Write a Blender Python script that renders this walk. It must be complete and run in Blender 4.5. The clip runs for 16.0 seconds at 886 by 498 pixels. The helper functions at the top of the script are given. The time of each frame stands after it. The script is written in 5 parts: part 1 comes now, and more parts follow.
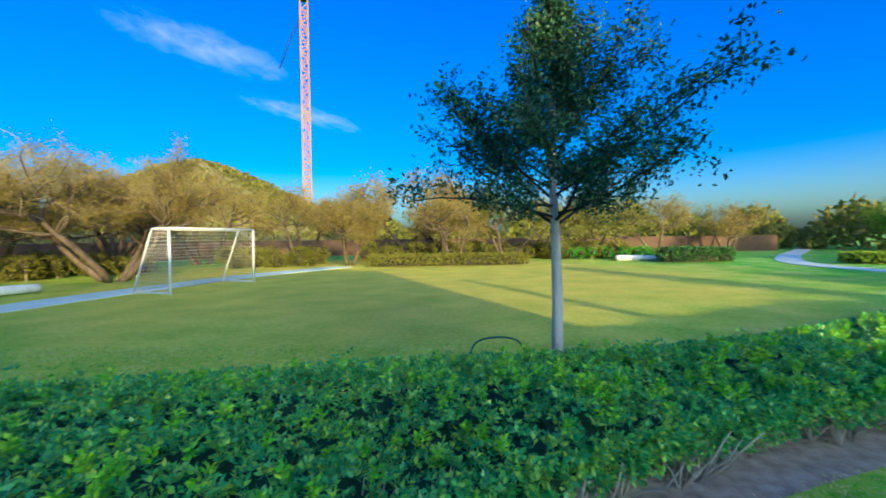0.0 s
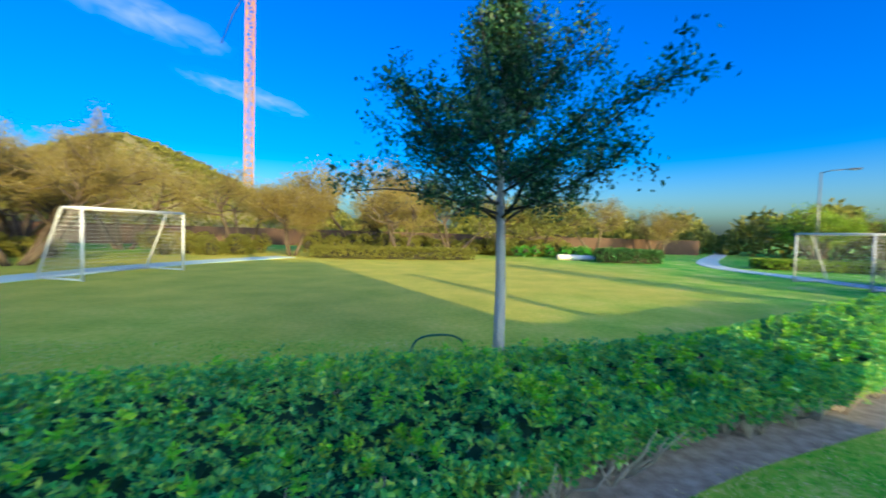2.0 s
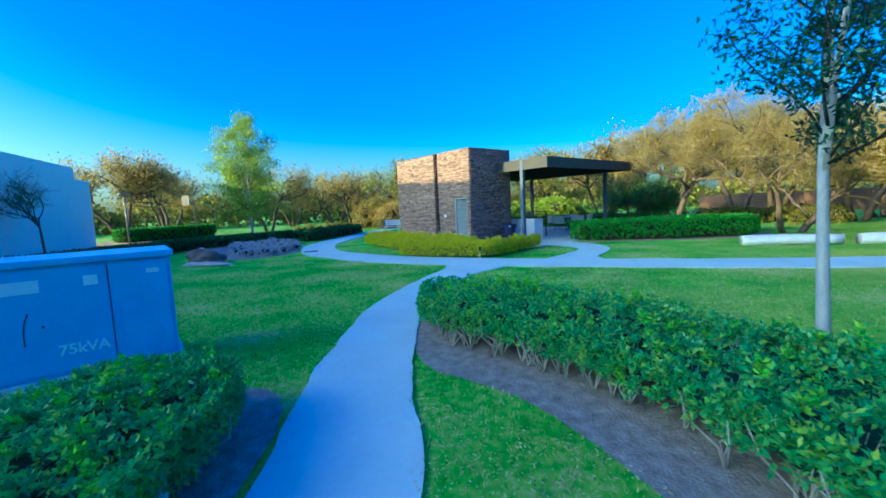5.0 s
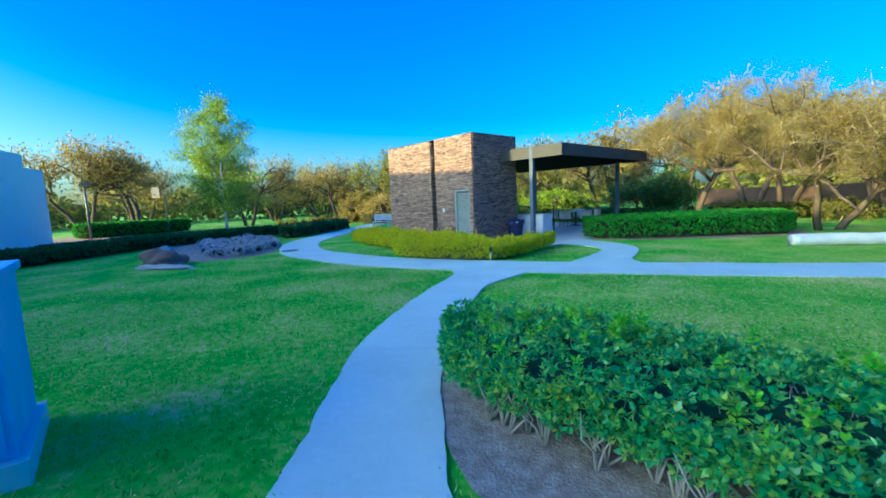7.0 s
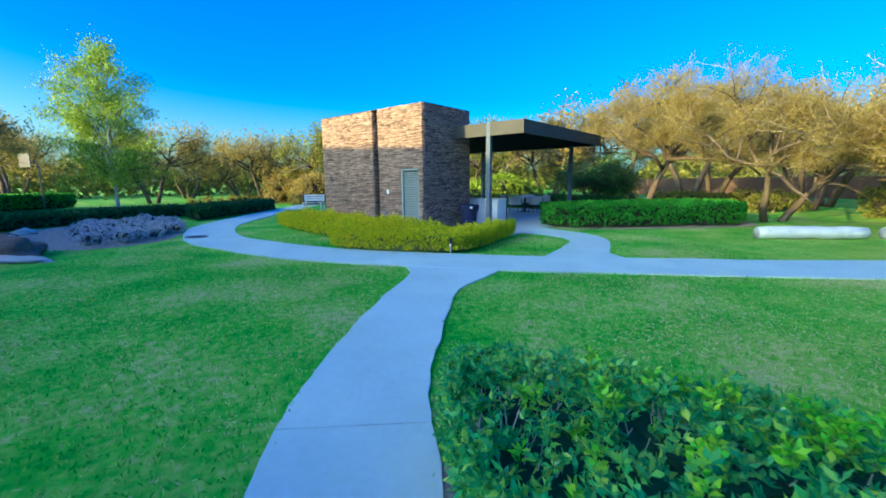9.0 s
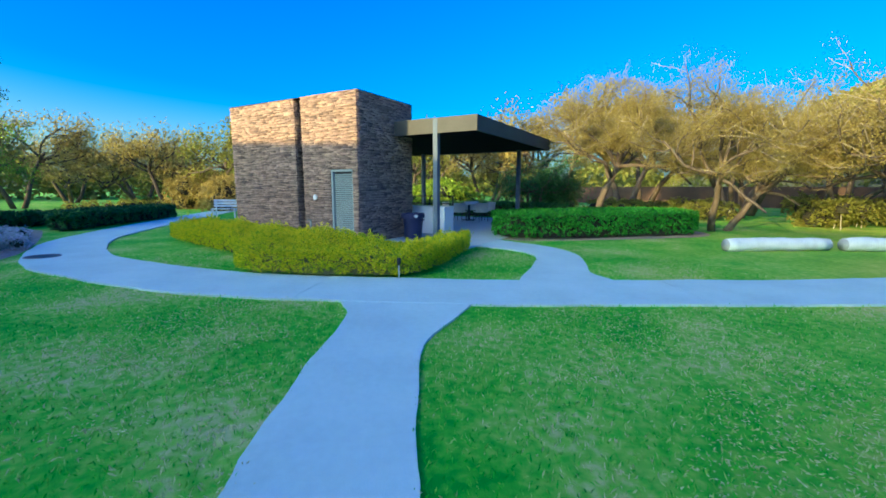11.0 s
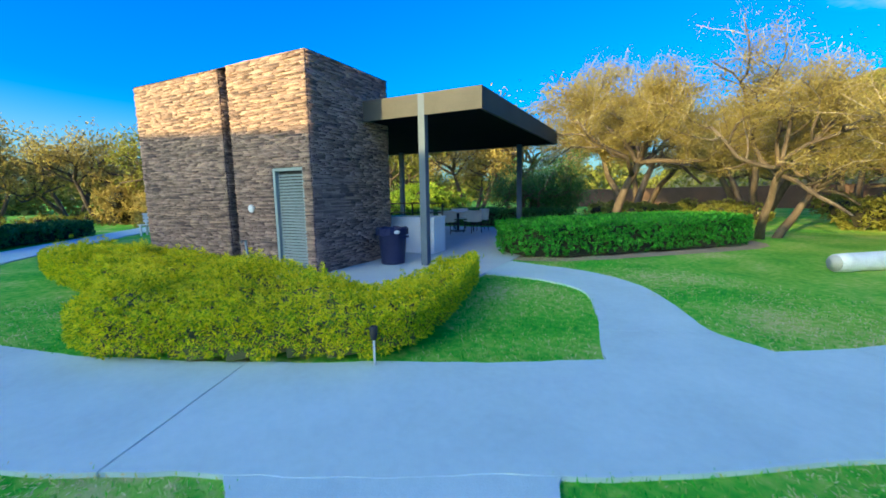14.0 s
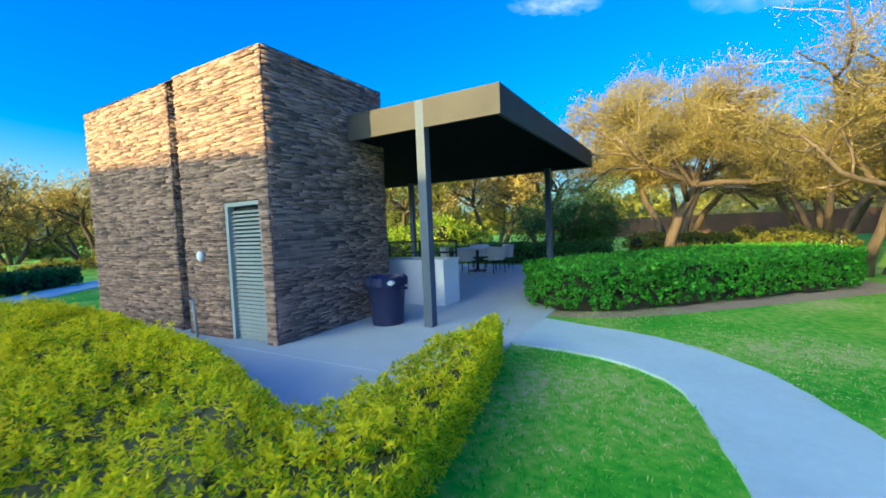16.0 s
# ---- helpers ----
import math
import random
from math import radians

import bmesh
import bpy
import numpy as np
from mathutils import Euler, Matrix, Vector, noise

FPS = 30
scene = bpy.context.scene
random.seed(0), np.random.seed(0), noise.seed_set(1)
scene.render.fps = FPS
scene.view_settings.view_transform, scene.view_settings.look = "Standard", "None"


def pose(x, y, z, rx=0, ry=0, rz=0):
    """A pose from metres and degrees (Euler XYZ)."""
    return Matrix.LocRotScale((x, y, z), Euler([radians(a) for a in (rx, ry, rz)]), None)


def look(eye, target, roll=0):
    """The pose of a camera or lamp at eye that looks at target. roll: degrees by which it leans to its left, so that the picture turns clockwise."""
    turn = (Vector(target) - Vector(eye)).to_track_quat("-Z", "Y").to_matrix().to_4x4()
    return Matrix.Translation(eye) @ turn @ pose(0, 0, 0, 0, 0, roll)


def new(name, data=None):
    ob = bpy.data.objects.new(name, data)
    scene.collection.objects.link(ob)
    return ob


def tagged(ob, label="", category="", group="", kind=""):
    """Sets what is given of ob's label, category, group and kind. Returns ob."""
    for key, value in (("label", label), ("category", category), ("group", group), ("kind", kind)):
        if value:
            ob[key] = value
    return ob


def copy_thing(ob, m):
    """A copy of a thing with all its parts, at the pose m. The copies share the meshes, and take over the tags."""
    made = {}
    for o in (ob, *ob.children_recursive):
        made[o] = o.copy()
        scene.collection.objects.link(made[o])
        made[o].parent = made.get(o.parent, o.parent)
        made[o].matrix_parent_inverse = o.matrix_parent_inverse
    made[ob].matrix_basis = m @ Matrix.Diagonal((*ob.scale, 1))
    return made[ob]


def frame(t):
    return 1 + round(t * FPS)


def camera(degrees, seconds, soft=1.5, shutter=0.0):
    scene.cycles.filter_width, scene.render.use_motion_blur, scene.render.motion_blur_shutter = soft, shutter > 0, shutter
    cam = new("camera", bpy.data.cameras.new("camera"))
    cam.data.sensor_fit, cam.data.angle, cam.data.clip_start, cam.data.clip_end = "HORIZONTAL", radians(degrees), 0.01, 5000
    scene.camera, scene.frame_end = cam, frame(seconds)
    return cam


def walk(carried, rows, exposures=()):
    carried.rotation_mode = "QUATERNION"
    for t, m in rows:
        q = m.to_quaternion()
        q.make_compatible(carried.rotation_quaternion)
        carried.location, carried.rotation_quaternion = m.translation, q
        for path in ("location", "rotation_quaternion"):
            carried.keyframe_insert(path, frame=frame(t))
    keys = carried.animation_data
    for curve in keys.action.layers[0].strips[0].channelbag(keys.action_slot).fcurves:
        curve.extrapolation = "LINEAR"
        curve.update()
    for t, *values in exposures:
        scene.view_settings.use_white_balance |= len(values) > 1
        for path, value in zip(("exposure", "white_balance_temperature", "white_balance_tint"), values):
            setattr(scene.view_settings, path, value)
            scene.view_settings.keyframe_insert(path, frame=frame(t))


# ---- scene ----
cam = camera(94.1, 16.0, soft=1.7, shutter=0.2)
METRES, EYE, TILT, LEAN, TURN = 14.6, 1.70, 0.0, 0.0, 0.0
ROWS = [
    (0.0, 0.0, 0.0, 0.0, -0.02, -1.56, 0.65),
    (0.5, 0.0022, 0.0, 0.0002, -13.3, -1.26, 0.02),
    (1.0, 0.005, -0.0002, 0.0004, -22.86, -1.12, -0.63),
    (1.5, 0.0069, 0.0019, 0.0005, -23.18, -1.41, -1.29),
    (2.0, 0.003, 0.0088, 0.0002, -7.18, -2.32, -1.71),
    (2.5, -0.0181, 0.0085, -0.0014, 21.37, -4.01, -0.76),
    (3.0, -0.0512, -0.0041, -0.0026, 49.31, -5.35, 1.57),
    (3.5, -0.0856, -0.0112, -0.0058, 71.0, -5.29, 3.01),
    (4.0, -0.1187, -0.0218, -0.0055, 83.41, -4.94, 2.98),
    (4.5, -0.155, -0.0308, -0.0062, 88.33, -5.28, 2.84),
    (5.0, -0.1941, -0.0377, -0.007, 90.15, -5.79, 2.61),
    (7.5, -0.3615, -0.0744, -0.0084, 86.98, -7.24, 2.15),
    (8.0, -0.3916, -0.0817, -0.0098, 84.96, -7.96, 1.73),
    (8.5, -0.4242, -0.0869, -0.011, 82.15, -8.81, 1.15),
    (9.0, -0.4592, -0.0865, -0.0113, 79.36, -9.28, 0.62),
    (9.5, -0.4931, -0.0875, -0.0119, 76.32, -9.21, 0.11),
    (10.0, -0.5267, -0.0839, -0.0142, 74.06, -8.97, -0.14),
    (12.5, -0.7027, -0.0569, -0.0142, 65.96, -8.33, 0.41),
    (13.0, -0.7377, -0.0452, -0.0123, 65.73, -8.45, 0.57),
    (13.5, -0.7742, -0.0369, -0.014, 65.71, -8.44, 0.77),
    (14.0, -0.8116, -0.0212, -0.0179, 66.42, -7.64, 1.01),
    (14.5, -0.8485, -0.0057, -0.0169, 67.93, -6.18, 1.3),
    (15.0, -0.8827, 0.0097, -0.0126, 69.68, -4.57, 1.82),
    (15.5, -0.9123, 0.0285, -0.0127, 70.63, -3.32, 2.32),
    (16.0, -0.9386, 0.0504, -0.0145, 69.62, -3.0, 2.47),
]
walk(cam, [(t, pose(0, 0, EYE, TILT, LEAN, TURN) @ pose(METRES * x, METRES * y, METRES * z, 90 + pitch, roll, yaw)) for t, x, y, z, yaw, pitch, roll in ROWS], [(0.0, 1.28, 5800, -16), (2.0, 1.28, 5800, -16), (3.5, 1.55, 5000, -26), (5.0, 1.68, 4900, -26), (7.5, 1.74, 5400, -24), (9.0, 1.74, 5600, -23), (12.5, 1.52, 5700, -21), (16.0, 1.85, 6400, -20)])

# ---------- light ----------
SUN_EL, SUN_AZ = 10.5, 156.4          # degrees above the horizon, clockwise from +y
world = bpy.data.worlds.new("sky")
scene.world = world
world.use_nodes = True
wn = world.node_tree
sky = wn.nodes.new("ShaderNodeTexSky")
sky.sky_type, sky.sun_disc = "NISHITA", False
sky.sun_elevation, sky.sun_rotation = radians(SUN_EL + 8), radians(SUN_AZ)
sky.air_density, sky.dust_density, sky.ozone_density = 1.0, 4.0, 4.0
background = wn.nodes["Background"]
background.inputs["Strength"].default_value = 0.15
vivid = wn.nodes.new("ShaderNodeHueSaturation")
vivid.inputs["Saturation"].default_value, vivid.inputs["Hue"].default_value = 1.64, 0.526
wn.links.new(sky.outputs[0], vivid.inputs["Color"])
wn.links.new(vivid.outputs[0], background.inputs["Color"])
sun_data = bpy.data.lights.new("sun", "SUN")
sun_data.energy, sun_data.angle, sun_data.color = 3.9, radians(0.5), (1.0, 0.63, 0.29)
sun = new("sun", sun_data)
sun.matrix_world = look((20 * math.sin(radians(SUN_AZ)), 20 * math.cos(radians(SUN_AZ)), 20 * math.tan(radians(SUN_EL))), (0, 0, 0))

# ---------- materials ----------


def material(name, colours, scale=6.0, rough=0.8, bump=0.0, bump_scale=60.0, metal=0.0, island=0.0, translucent=0.0, per_object=0.0, fine=0.35, spec=0.3, stretch=(1, 1, 1), spread=0.25):
    """Two-scale noise over a colour ramp; island: how much each loose piece differs."""
    m = bpy.data.materials.new(name)
    m.use_nodes = True
    nt = m.node_tree
    nodes, links = nt.nodes, nt.links
    bsdf = nodes["Principled BSDF"]
    coord = nodes.new("ShaderNodeTexCoord")
    mapping = nodes.new("ShaderNodeMapping")
    mapping.inputs["Scale"].default_value = stretch
    geo = nodes.new("ShaderNodeNewGeometry")
    links.new(geo.outputs["Position"], mapping.inputs["Vector"])
    big = nodes.new("ShaderNodeTexNoise")
    big.inputs["Scale"].default_value, big.inputs["Detail"].default_value = scale, 3
    small = nodes.new("ShaderNodeTexNoise")
    small.inputs["Scale"].default_value, small.inputs["Detail"].default_value = scale * 14, 3
    for n in (big, small):
        links.new(mapping.outputs[0], n.inputs["Vector"])
    mix = nodes.new("ShaderNodeMix")
    mix.inputs["Factor"].default_value = fine
    links.new(big.outputs["Fac"], mix.inputs["A"])
    links.new(small.outputs["Fac"], mix.inputs["B"])
    value = mix.outputs["Result"]
    for amount, source in ((island, geo.outputs["Random Per Island"]), (per_object, None)):
        if amount:
            if source is None:
                source = nodes.new("ShaderNodeObjectInfo").outputs["Random"]
            m2 = nodes.new("ShaderNodeMix")
            m2.inputs["Factor"].default_value = amount
            links.new(value, m2.inputs["A"])
            links.new(source, m2.inputs["B"])
            value = m2.outputs["Result"]
    ramp = nodes.new("ShaderNodeValToRGB")
    ramp.color_ramp.elements[1].position = 0.75
    while len(ramp.color_ramp.elements) < len(colours):
        ramp.color_ramp.elements.new(0.5)
    for i, c in enumerate(colours):
        ramp.color_ramp.elements[i].position = 0.5 - spread + 2 * spread * i / max(1, len(colours) - 1)
        ramp.color_ramp.elements[i].color = (*c, 1)
    links.new(value, ramp.inputs[0])
    links.new(ramp.outputs[0], bsdf.inputs["Base Color"])
    bsdf.inputs["Roughness"].default_value, bsdf.inputs["Metallic"].default_value = rough, metal
    bsdf.inputs["Specular IOR Level"].default_value = spec
    if bump:
        b = nodes.new("ShaderNodeBump")
        b.inputs["Strength"].default_value, b.inputs["Distance"].default_value = bump, 0.02
        n = nodes.new("ShaderNodeTexNoise")
        n.inputs["Scale"].default_value, n.inputs["Detail"].default_value = bump_scale, 4
        links.new(mapping.outputs[0], n.inputs["Vector"])
        links.new(n.outputs["Fac"], b.inputs["Height"])
        links.new(b.outputs[0], bsdf.inputs["Normal"])
    if translucent:
        t = nodes.new("ShaderNodeBsdfTranslucent")
        links.new(ramp.outputs[0], t.inputs["Color"])
        s = nodes.new("ShaderNodeMixShader")
        s.inputs[0].default_value = translucent
        links.new(bsdf.outputs[0], s.inputs[1])
        links.new(t.outputs[0], s.inputs[2])
        links.new(s.outputs[0], nodes["Material Output"].inputs["Surface"])
    return m


LAWN = material("lawn_soil", [(0.045, 0.3, 0.014), (0.11, 0.42, 0.022), (0.26, 0.48, 0.06), (0.5, 0.5, 0.2)], scale=0.75, rough=0.95, bump=0.6, bump_scale=90, fine=0.45, spread=0.15)


def blend_dry(m, colours, centre, inner, outer):
    """Turns a lawn dry towards the middle of the field, with a ragged border."""
    nt = m.node_tree
    nodes, links = nt.nodes, nt.links
    bsdf = nodes["Principled BSDF"]
    green = bsdf.inputs["Base Color"].links[0].from_socket
    source = [n for n in nodes if n.type == "VALTORGB"][0].inputs[0].links[0].from_socket
    ramp = nodes.new("ShaderNodeValToRGB")
    for e, p, c in zip(ramp.color_ramp.elements, (0.3, 0.7), colours):
        e.position, e.color = p, (*c, 1)
    links.new(source, ramp.inputs[0])
    geo, dist = nodes.new("ShaderNodeNewGeometry"), nodes.new("ShaderNodeVectorMath")
    dist.operation = "DISTANCE"
    dist.inputs[1].default_value = centre
    links.new(geo.outputs["Position"], dist.inputs[0])
    rag, add, far = nodes.new("ShaderNodeTexNoise"), nodes.new("ShaderNodeMath"), nodes.new("ShaderNodeMapRange")
    rag.inputs["Scale"].default_value, rag.inputs["Detail"].default_value = 0.3, 4
    links.new(geo.outputs["Position"], rag.inputs["Vector"])
    add.operation = "MULTIPLY_ADD"
    add.inputs[1].default_value = 9.0
    links.new(rag.outputs["Fac"], add.inputs[0])
    links.new(dist.outputs["Value"], add.inputs[2])
    far.inputs["From Min"].default_value, far.inputs["From Max"].default_value = outer + 4.5, inner + 4.5
    links.new(add.outputs[0], far.inputs["Value"])
    mix = nodes.new("ShaderNodeMix")
    mix.data_type = "RGBA"
    links.new(far.outputs[0], mix.inputs[0])
    links.new(green, mix.inputs[6])
    links.new(ramp.outputs[0], mix.inputs[7])
    links.new(mix.outputs[2], bsdf.inputs["Base Color"])


blend_dry(LAWN, [(0.33, 0.38, 0.035), (0.68, 0.57, 0.09)], (-2.0, 19.0, 0), 10, 19)
BOARD = material("backboard_paint", [(0.1, 0.1, 0.11), (0.13, 0.13, 0.14)], scale=3, rough=0.7)
BLADE = material("grass_blades", [(0.045, 0.34, 0.014), (0.12, 0.5, 0.026), (0.33, 0.56, 0.08), (0.66, 0.6, 0.32)], scale=0.75, rough=0.7, island=0.25, translucent=0.42, fine=0.45, spread=0.13)
STRAW = material("dry_clippings", [(0.42, 0.43, 0.14), (0.57, 0.53, 0.26), (0.67, 0.62, 0.38)], scale=2.0, rough=0.85, island=0.5, translucent=0.2)
CONCRETE = material("concrete", [(0.41, 0.52, 0.5), (0.48, 0.6, 0.575), (0.55, 0.665, 0.635)], scale=1.2, rough=0.85, bump=0.25, bump_scale=140, fine=0.35)
PATIO = material("patio_concrete", [(0.4, 0.46, 0.47), (0.5, 0.56, 0.57)], scale=1.5, rough=0.45, bump=0.1, bump_scale=90)
MULCH = material("mulch", [(0.14, 0.12, 0.1), (0.28, 0.25, 0.215), (0.44, 0.4, 0.36)], scale=9, rough=1, bump=1.0, bump_scale=45)
EARTH = material("bare_earth", [(0.3, 0.22, 0.15), (0.42, 0.33, 0.23)], scale=3, rough=1, bump=0.6, bump_scale=50)
HEDGE = material("broad_leaf", [(0.045, 0.25, 0.1), (0.1, 0.43, 0.13), (0.21, 0.55, 0.11), (0.55, 0.7, 0.08)], scale=5.0, rough=0.32, island=0.4, translucent=0.4, spec=0.6)
GOLDEN = material("golden_leaf", [(0.26, 0.44, 0.02), (0.58, 0.64, 0.02), (0.87, 0.8, 0.02), (0.95, 0.8, 0.03)], scale=5.0, rough=0.5, island=0.45, translucent=0.5, spread=0.2)
BOX = material("box_leaf", [(0.03, 0.16, 0.015), (0.07, 0.3, 0.025), (0.15, 0.44, 0.035)], scale=4.0, rough=0.45, island=0.4, translucent=0.25)
OAK = material("oak_leaf", [(0.01, 0.042, 0.024), (0.022, 0.08, 0.036), (0.055, 0.13, 0.042)], scale=2.0, rough=0.45, island=0.5, translucent=0.12)
MESQUITE = material("mesquite_leaf", [(0.23, 0.185, 0.06), (0.34, 0.275, 0.09), (0.44, 0.36, 0.13)], scale=0.5, rough=0.9, island=0.25, translucent=0.5, spec=0.05)
OLIVE = material("olive_green_leaf", [(0.13, 0.14, 0.03), (0.22, 0.23, 0.05), (0.31, 0.3, 0.08)], scale=0.5, rough=0.9, island=0.25, translucent=0.45, spec=0.05)
FRESH = material("fresh_leaf", [(0.12, 0.24, 0.025), (0.25, 0.38, 0.03), (0.42, 0.52, 0.05)], scale=0.8, rough=0.5, island=0.4, translucent=0.35)
DARKLEAF = material("dark_leaf", [(0.022, 0.075, 0.022), (0.05, 0.14, 0.036), (0.11, 0.21, 0.045)], scale=0.8, rough=0.6, island=0.4, translucent=0.2)
LILAC = material("silver_lilac_leaf", [(0.2, 0.3, 0.22), (0.5, 0.55, 0.55), (0.75, 0.66, 0.82)], scale=1.5, rough=0.7, island=0.5, translucent=0.2)
SPRIG = material("young_leaf", [(0.12, 0.5, 0.03), (0.26, 0.64, 0.04), (0.52, 0.74, 0.06)], scale=3.0, rough=0.45, island=0.4, translucent=0.4)
SHRUBLEAF = material("shrub_leaf", [(0.05, 0.16, 0.04), (0.11, 0.28, 0.05), (0.24, 0.4, 0.06)], scale=1.2, rough=0.55, island=0.4, translucent=0.25)
# leaf colour taken almost to black: painted shade inside the broad-leaved hedges
HEDGESHADE = material("shaded_inner_leaf", [(0.012, 0.04, 0.02), (0.03, 0.085, 0.04)], scale=14, rough=0.95)
DARKTWIG = material("dark_twig_bark", [(0.03, 0.028, 0.026), (0.07, 0.065, 0.06)], scale=9, rough=0.95)
YELLOW = material("yellow_leaf", [(0.8, 0.72, 0.02), (0.93, 0.84, 0.04)], scale=4.0, rough=0.5, island=0.4, translucent=0.5)
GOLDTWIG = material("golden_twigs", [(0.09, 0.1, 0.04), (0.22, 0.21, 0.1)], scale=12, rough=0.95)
# near-black filler colour, painted shade inside hedges and shrubs
TWIGSHADE = material("shaded_inner_twigs", [(0.02, 0.022, 0.012), (0.05, 0.045, 0.03)], scale=12, rough=0.95)
STEM = material("pale_stem", [(0.34, 0.32, 0.27), (0.56, 0.53, 0.46)], scale=20, rough=0.9)
BARK = material("bark", [(0.045, 0.034, 0.026), (0.1, 0.077, 0.058), (0.18, 0.145, 0.11)], scale=5, rough=0.95, bump=0.8, bump_scale=35, stretch=(1, 1, 0.3))
PALEBARK = material("pale_bark", [(0.2, 0.21, 0.21), (0.36, 0.37, 0.36), (0.48, 0.48, 0.46)], scale=6, rough=0.9, bump=0.5, bump_scale=40, stretch=(1, 1, 0.4))
STONE = material("ledge_stone", [(0.11, 0.078, 0.07), (0.24, 0.165, 0.138), (0.34, 0.235, 0.19), (0.46, 0.315, 0.24)], scale=5, rough=0.9, bump=0.3, bump_scale=110, island=0.45)
STONE_PIECE = material("ledge_stone_piece", [(0.11, 0.078, 0.07), (0.24, 0.165, 0.138), (0.34, 0.235, 0.19), (0.46, 0.315, 0.24)], scale=5, rough=0.9, bump=0.3, bump_scale=110, per_object=0.45)
MORTAR = material("dark_backing", [(0.035, 0.028, 0.025), (0.06, 0.05, 0.045)], scale=8, rough=1)
STEEL = material("bronze_steel", [(0.065, 0.064, 0.06), (0.09, 0.088, 0.08)], scale=2, rough=0.75, bump=0.05, spec=0.1)
POSTPAINT = material("post_paint", [(0.07, 0.095, 0.135), (0.09, 0.12, 0.17)], scale=2, rough=0.6, spec=0.25)
# almost no reflectance: deep shade under the canopy put into the colour
SOFFIT = material("shade_black_soffit", [(0.004, 0.004, 0.004), (0.008, 0.008, 0.008)], scale=2, rough=0.9, spec=0.04)
GREYPAINT = material("grey_green_paint", [(0.25, 0.3, 0.31), (0.32, 0.37, 0.38)], scale=3, rough=0.5)
WHITE = material("white_paint", [(0.52, 0.54, 0.55), (0.62, 0.64, 0.65)], scale=3, rough=0.5)
WHITEWALL = material("white_render", [(0.72, 0.72, 0.72), (0.8, 0.8, 0.8)], scale=1.5, rough=0.9, bump=0.2)
NET = material("white_net", [(0.55, 0.55, 0.52), (0.68, 0.68, 0.64)], scale=3, rough=0.8)
NAVY = material("navy_plastic", [(0.012, 0.016, 0.06), (0.022, 0.028, 0.09)], scale=3, rough=0.4)
TXBLUE = material("transformer_paint", [(0.16, 0.37, 0.62), (0.21, 0.45, 0.71), (0.28, 0.53, 0.77)], scale=2.5, rough=0.5, bump=0.05)
DARKMETAL = material("dark_metal", [(0.02, 0.02, 0.02), (0.04, 0.04, 0.04)], scale=5, rough=0.5)
GALV = material("galvanised_steel", [(0.16, 0.165, 0.17), (0.24, 0.245, 0.25)], scale=6, rough=0.45, metal=0.5)
TWIGBARK = material("weathered_twig_bark", [(0.2, 0.165, 0.11), (0.3, 0.25, 0.17), (0.4, 0.33, 0.23)], scale=4, rough=0.95)
ROCK = material("boulder_stone", [(0.07, 0.05, 0.04), (0.15, 0.11, 0.085), (0.25, 0.2, 0.165)], scale=3, rough=0.95, bump=1.0, bump_scale=14)
PALEROCK = material("pale_stone", [(0.35, 0.33, 0.3), (0.5, 0.47, 0.43)], scale=3, rough=0.95, bump=0.8, bump_scale=18)
WHITELOG = material("whitewashed_log", [(0.5, 0.49, 0.47), (0.66, 0.65, 0.63), (0.75, 0.74, 0.72)], scale=4, rough=0.9, bump=0.7, bump_scale=25, stretch=(1, 1, 1))
CRANE = material("crane_paint", [(0.42, 0.2, 0.05), (0.52, 0.27, 0.08)], scale=2, rough=0.6)
WICKER = material("wicker", [(0.55, 0.52, 0.45), (0.7, 0.66, 0.58)], scale=40, rough=0.8, bump=0.6, bump_scale=160)
ASPHALT = material("asphalt", [(0.08, 0.085, 0.095), (0.12, 0.125, 0.135)], scale=3, rough=0.9, bump=0.3, bump_scale=120)
BRICKWALL = material("brown_wall", [(0.08, 0.05, 0.038), (0.13, 0.082, 0.06)], scale=1.5, rough=0.95, bump=0.4, bump_scale=30)
HILL = material("far_scrub", [(0.12, 0.12, 0.05), (0.2, 0.18, 0.08), (0.26, 0.22, 0.1)], scale=0.25, rough=1, fine=0.5)
PAPER = material("paper_label", [(0.72, 0.74, 0.75), (0.82, 0.84, 0.85)], scale=9, rough=0.7)
HOSE = material("green_hose", [(0.02, 0.09, 0.05), (0.03, 0.13, 0.07)], scale=9, rough=0.4)

# ---------- helpers ----------


def thing(name, label, category, group="", kind="", at=None):
    e = new(name)
    if at is not None:
        e.matrix_world = at
    return tagged(e, label, category, group, kind)


def mesh_object(name, verts, faces, mat, parent=None, label="", smooth=False, kind=""):
    me = bpy.data.meshes.new(name)
    me.from_pydata([tuple(v) for v in verts], [], faces)
    me.materials.append(mat)
    if smooth:
        me.polygons.foreach_set("use_smooth", [True] * len(me.polygons))
    ob = new(name, me)
    ob.parent = parent
    return tagged(ob, label, kind=kind)


def part(name, bm, mat, parent=None, label="", smooth=False, kind=""):
    me = bpy.data.meshes.new(name)
    bm.to_mesh(me)
    bm.free()
    me.materials.append(mat)
    if smooth:
        me.polygons.foreach_set("use_smooth", [True] * len(me.polygons))
    ob = new(name, me)
    ob.parent = parent
    return tagged(ob, label, kind=kind)


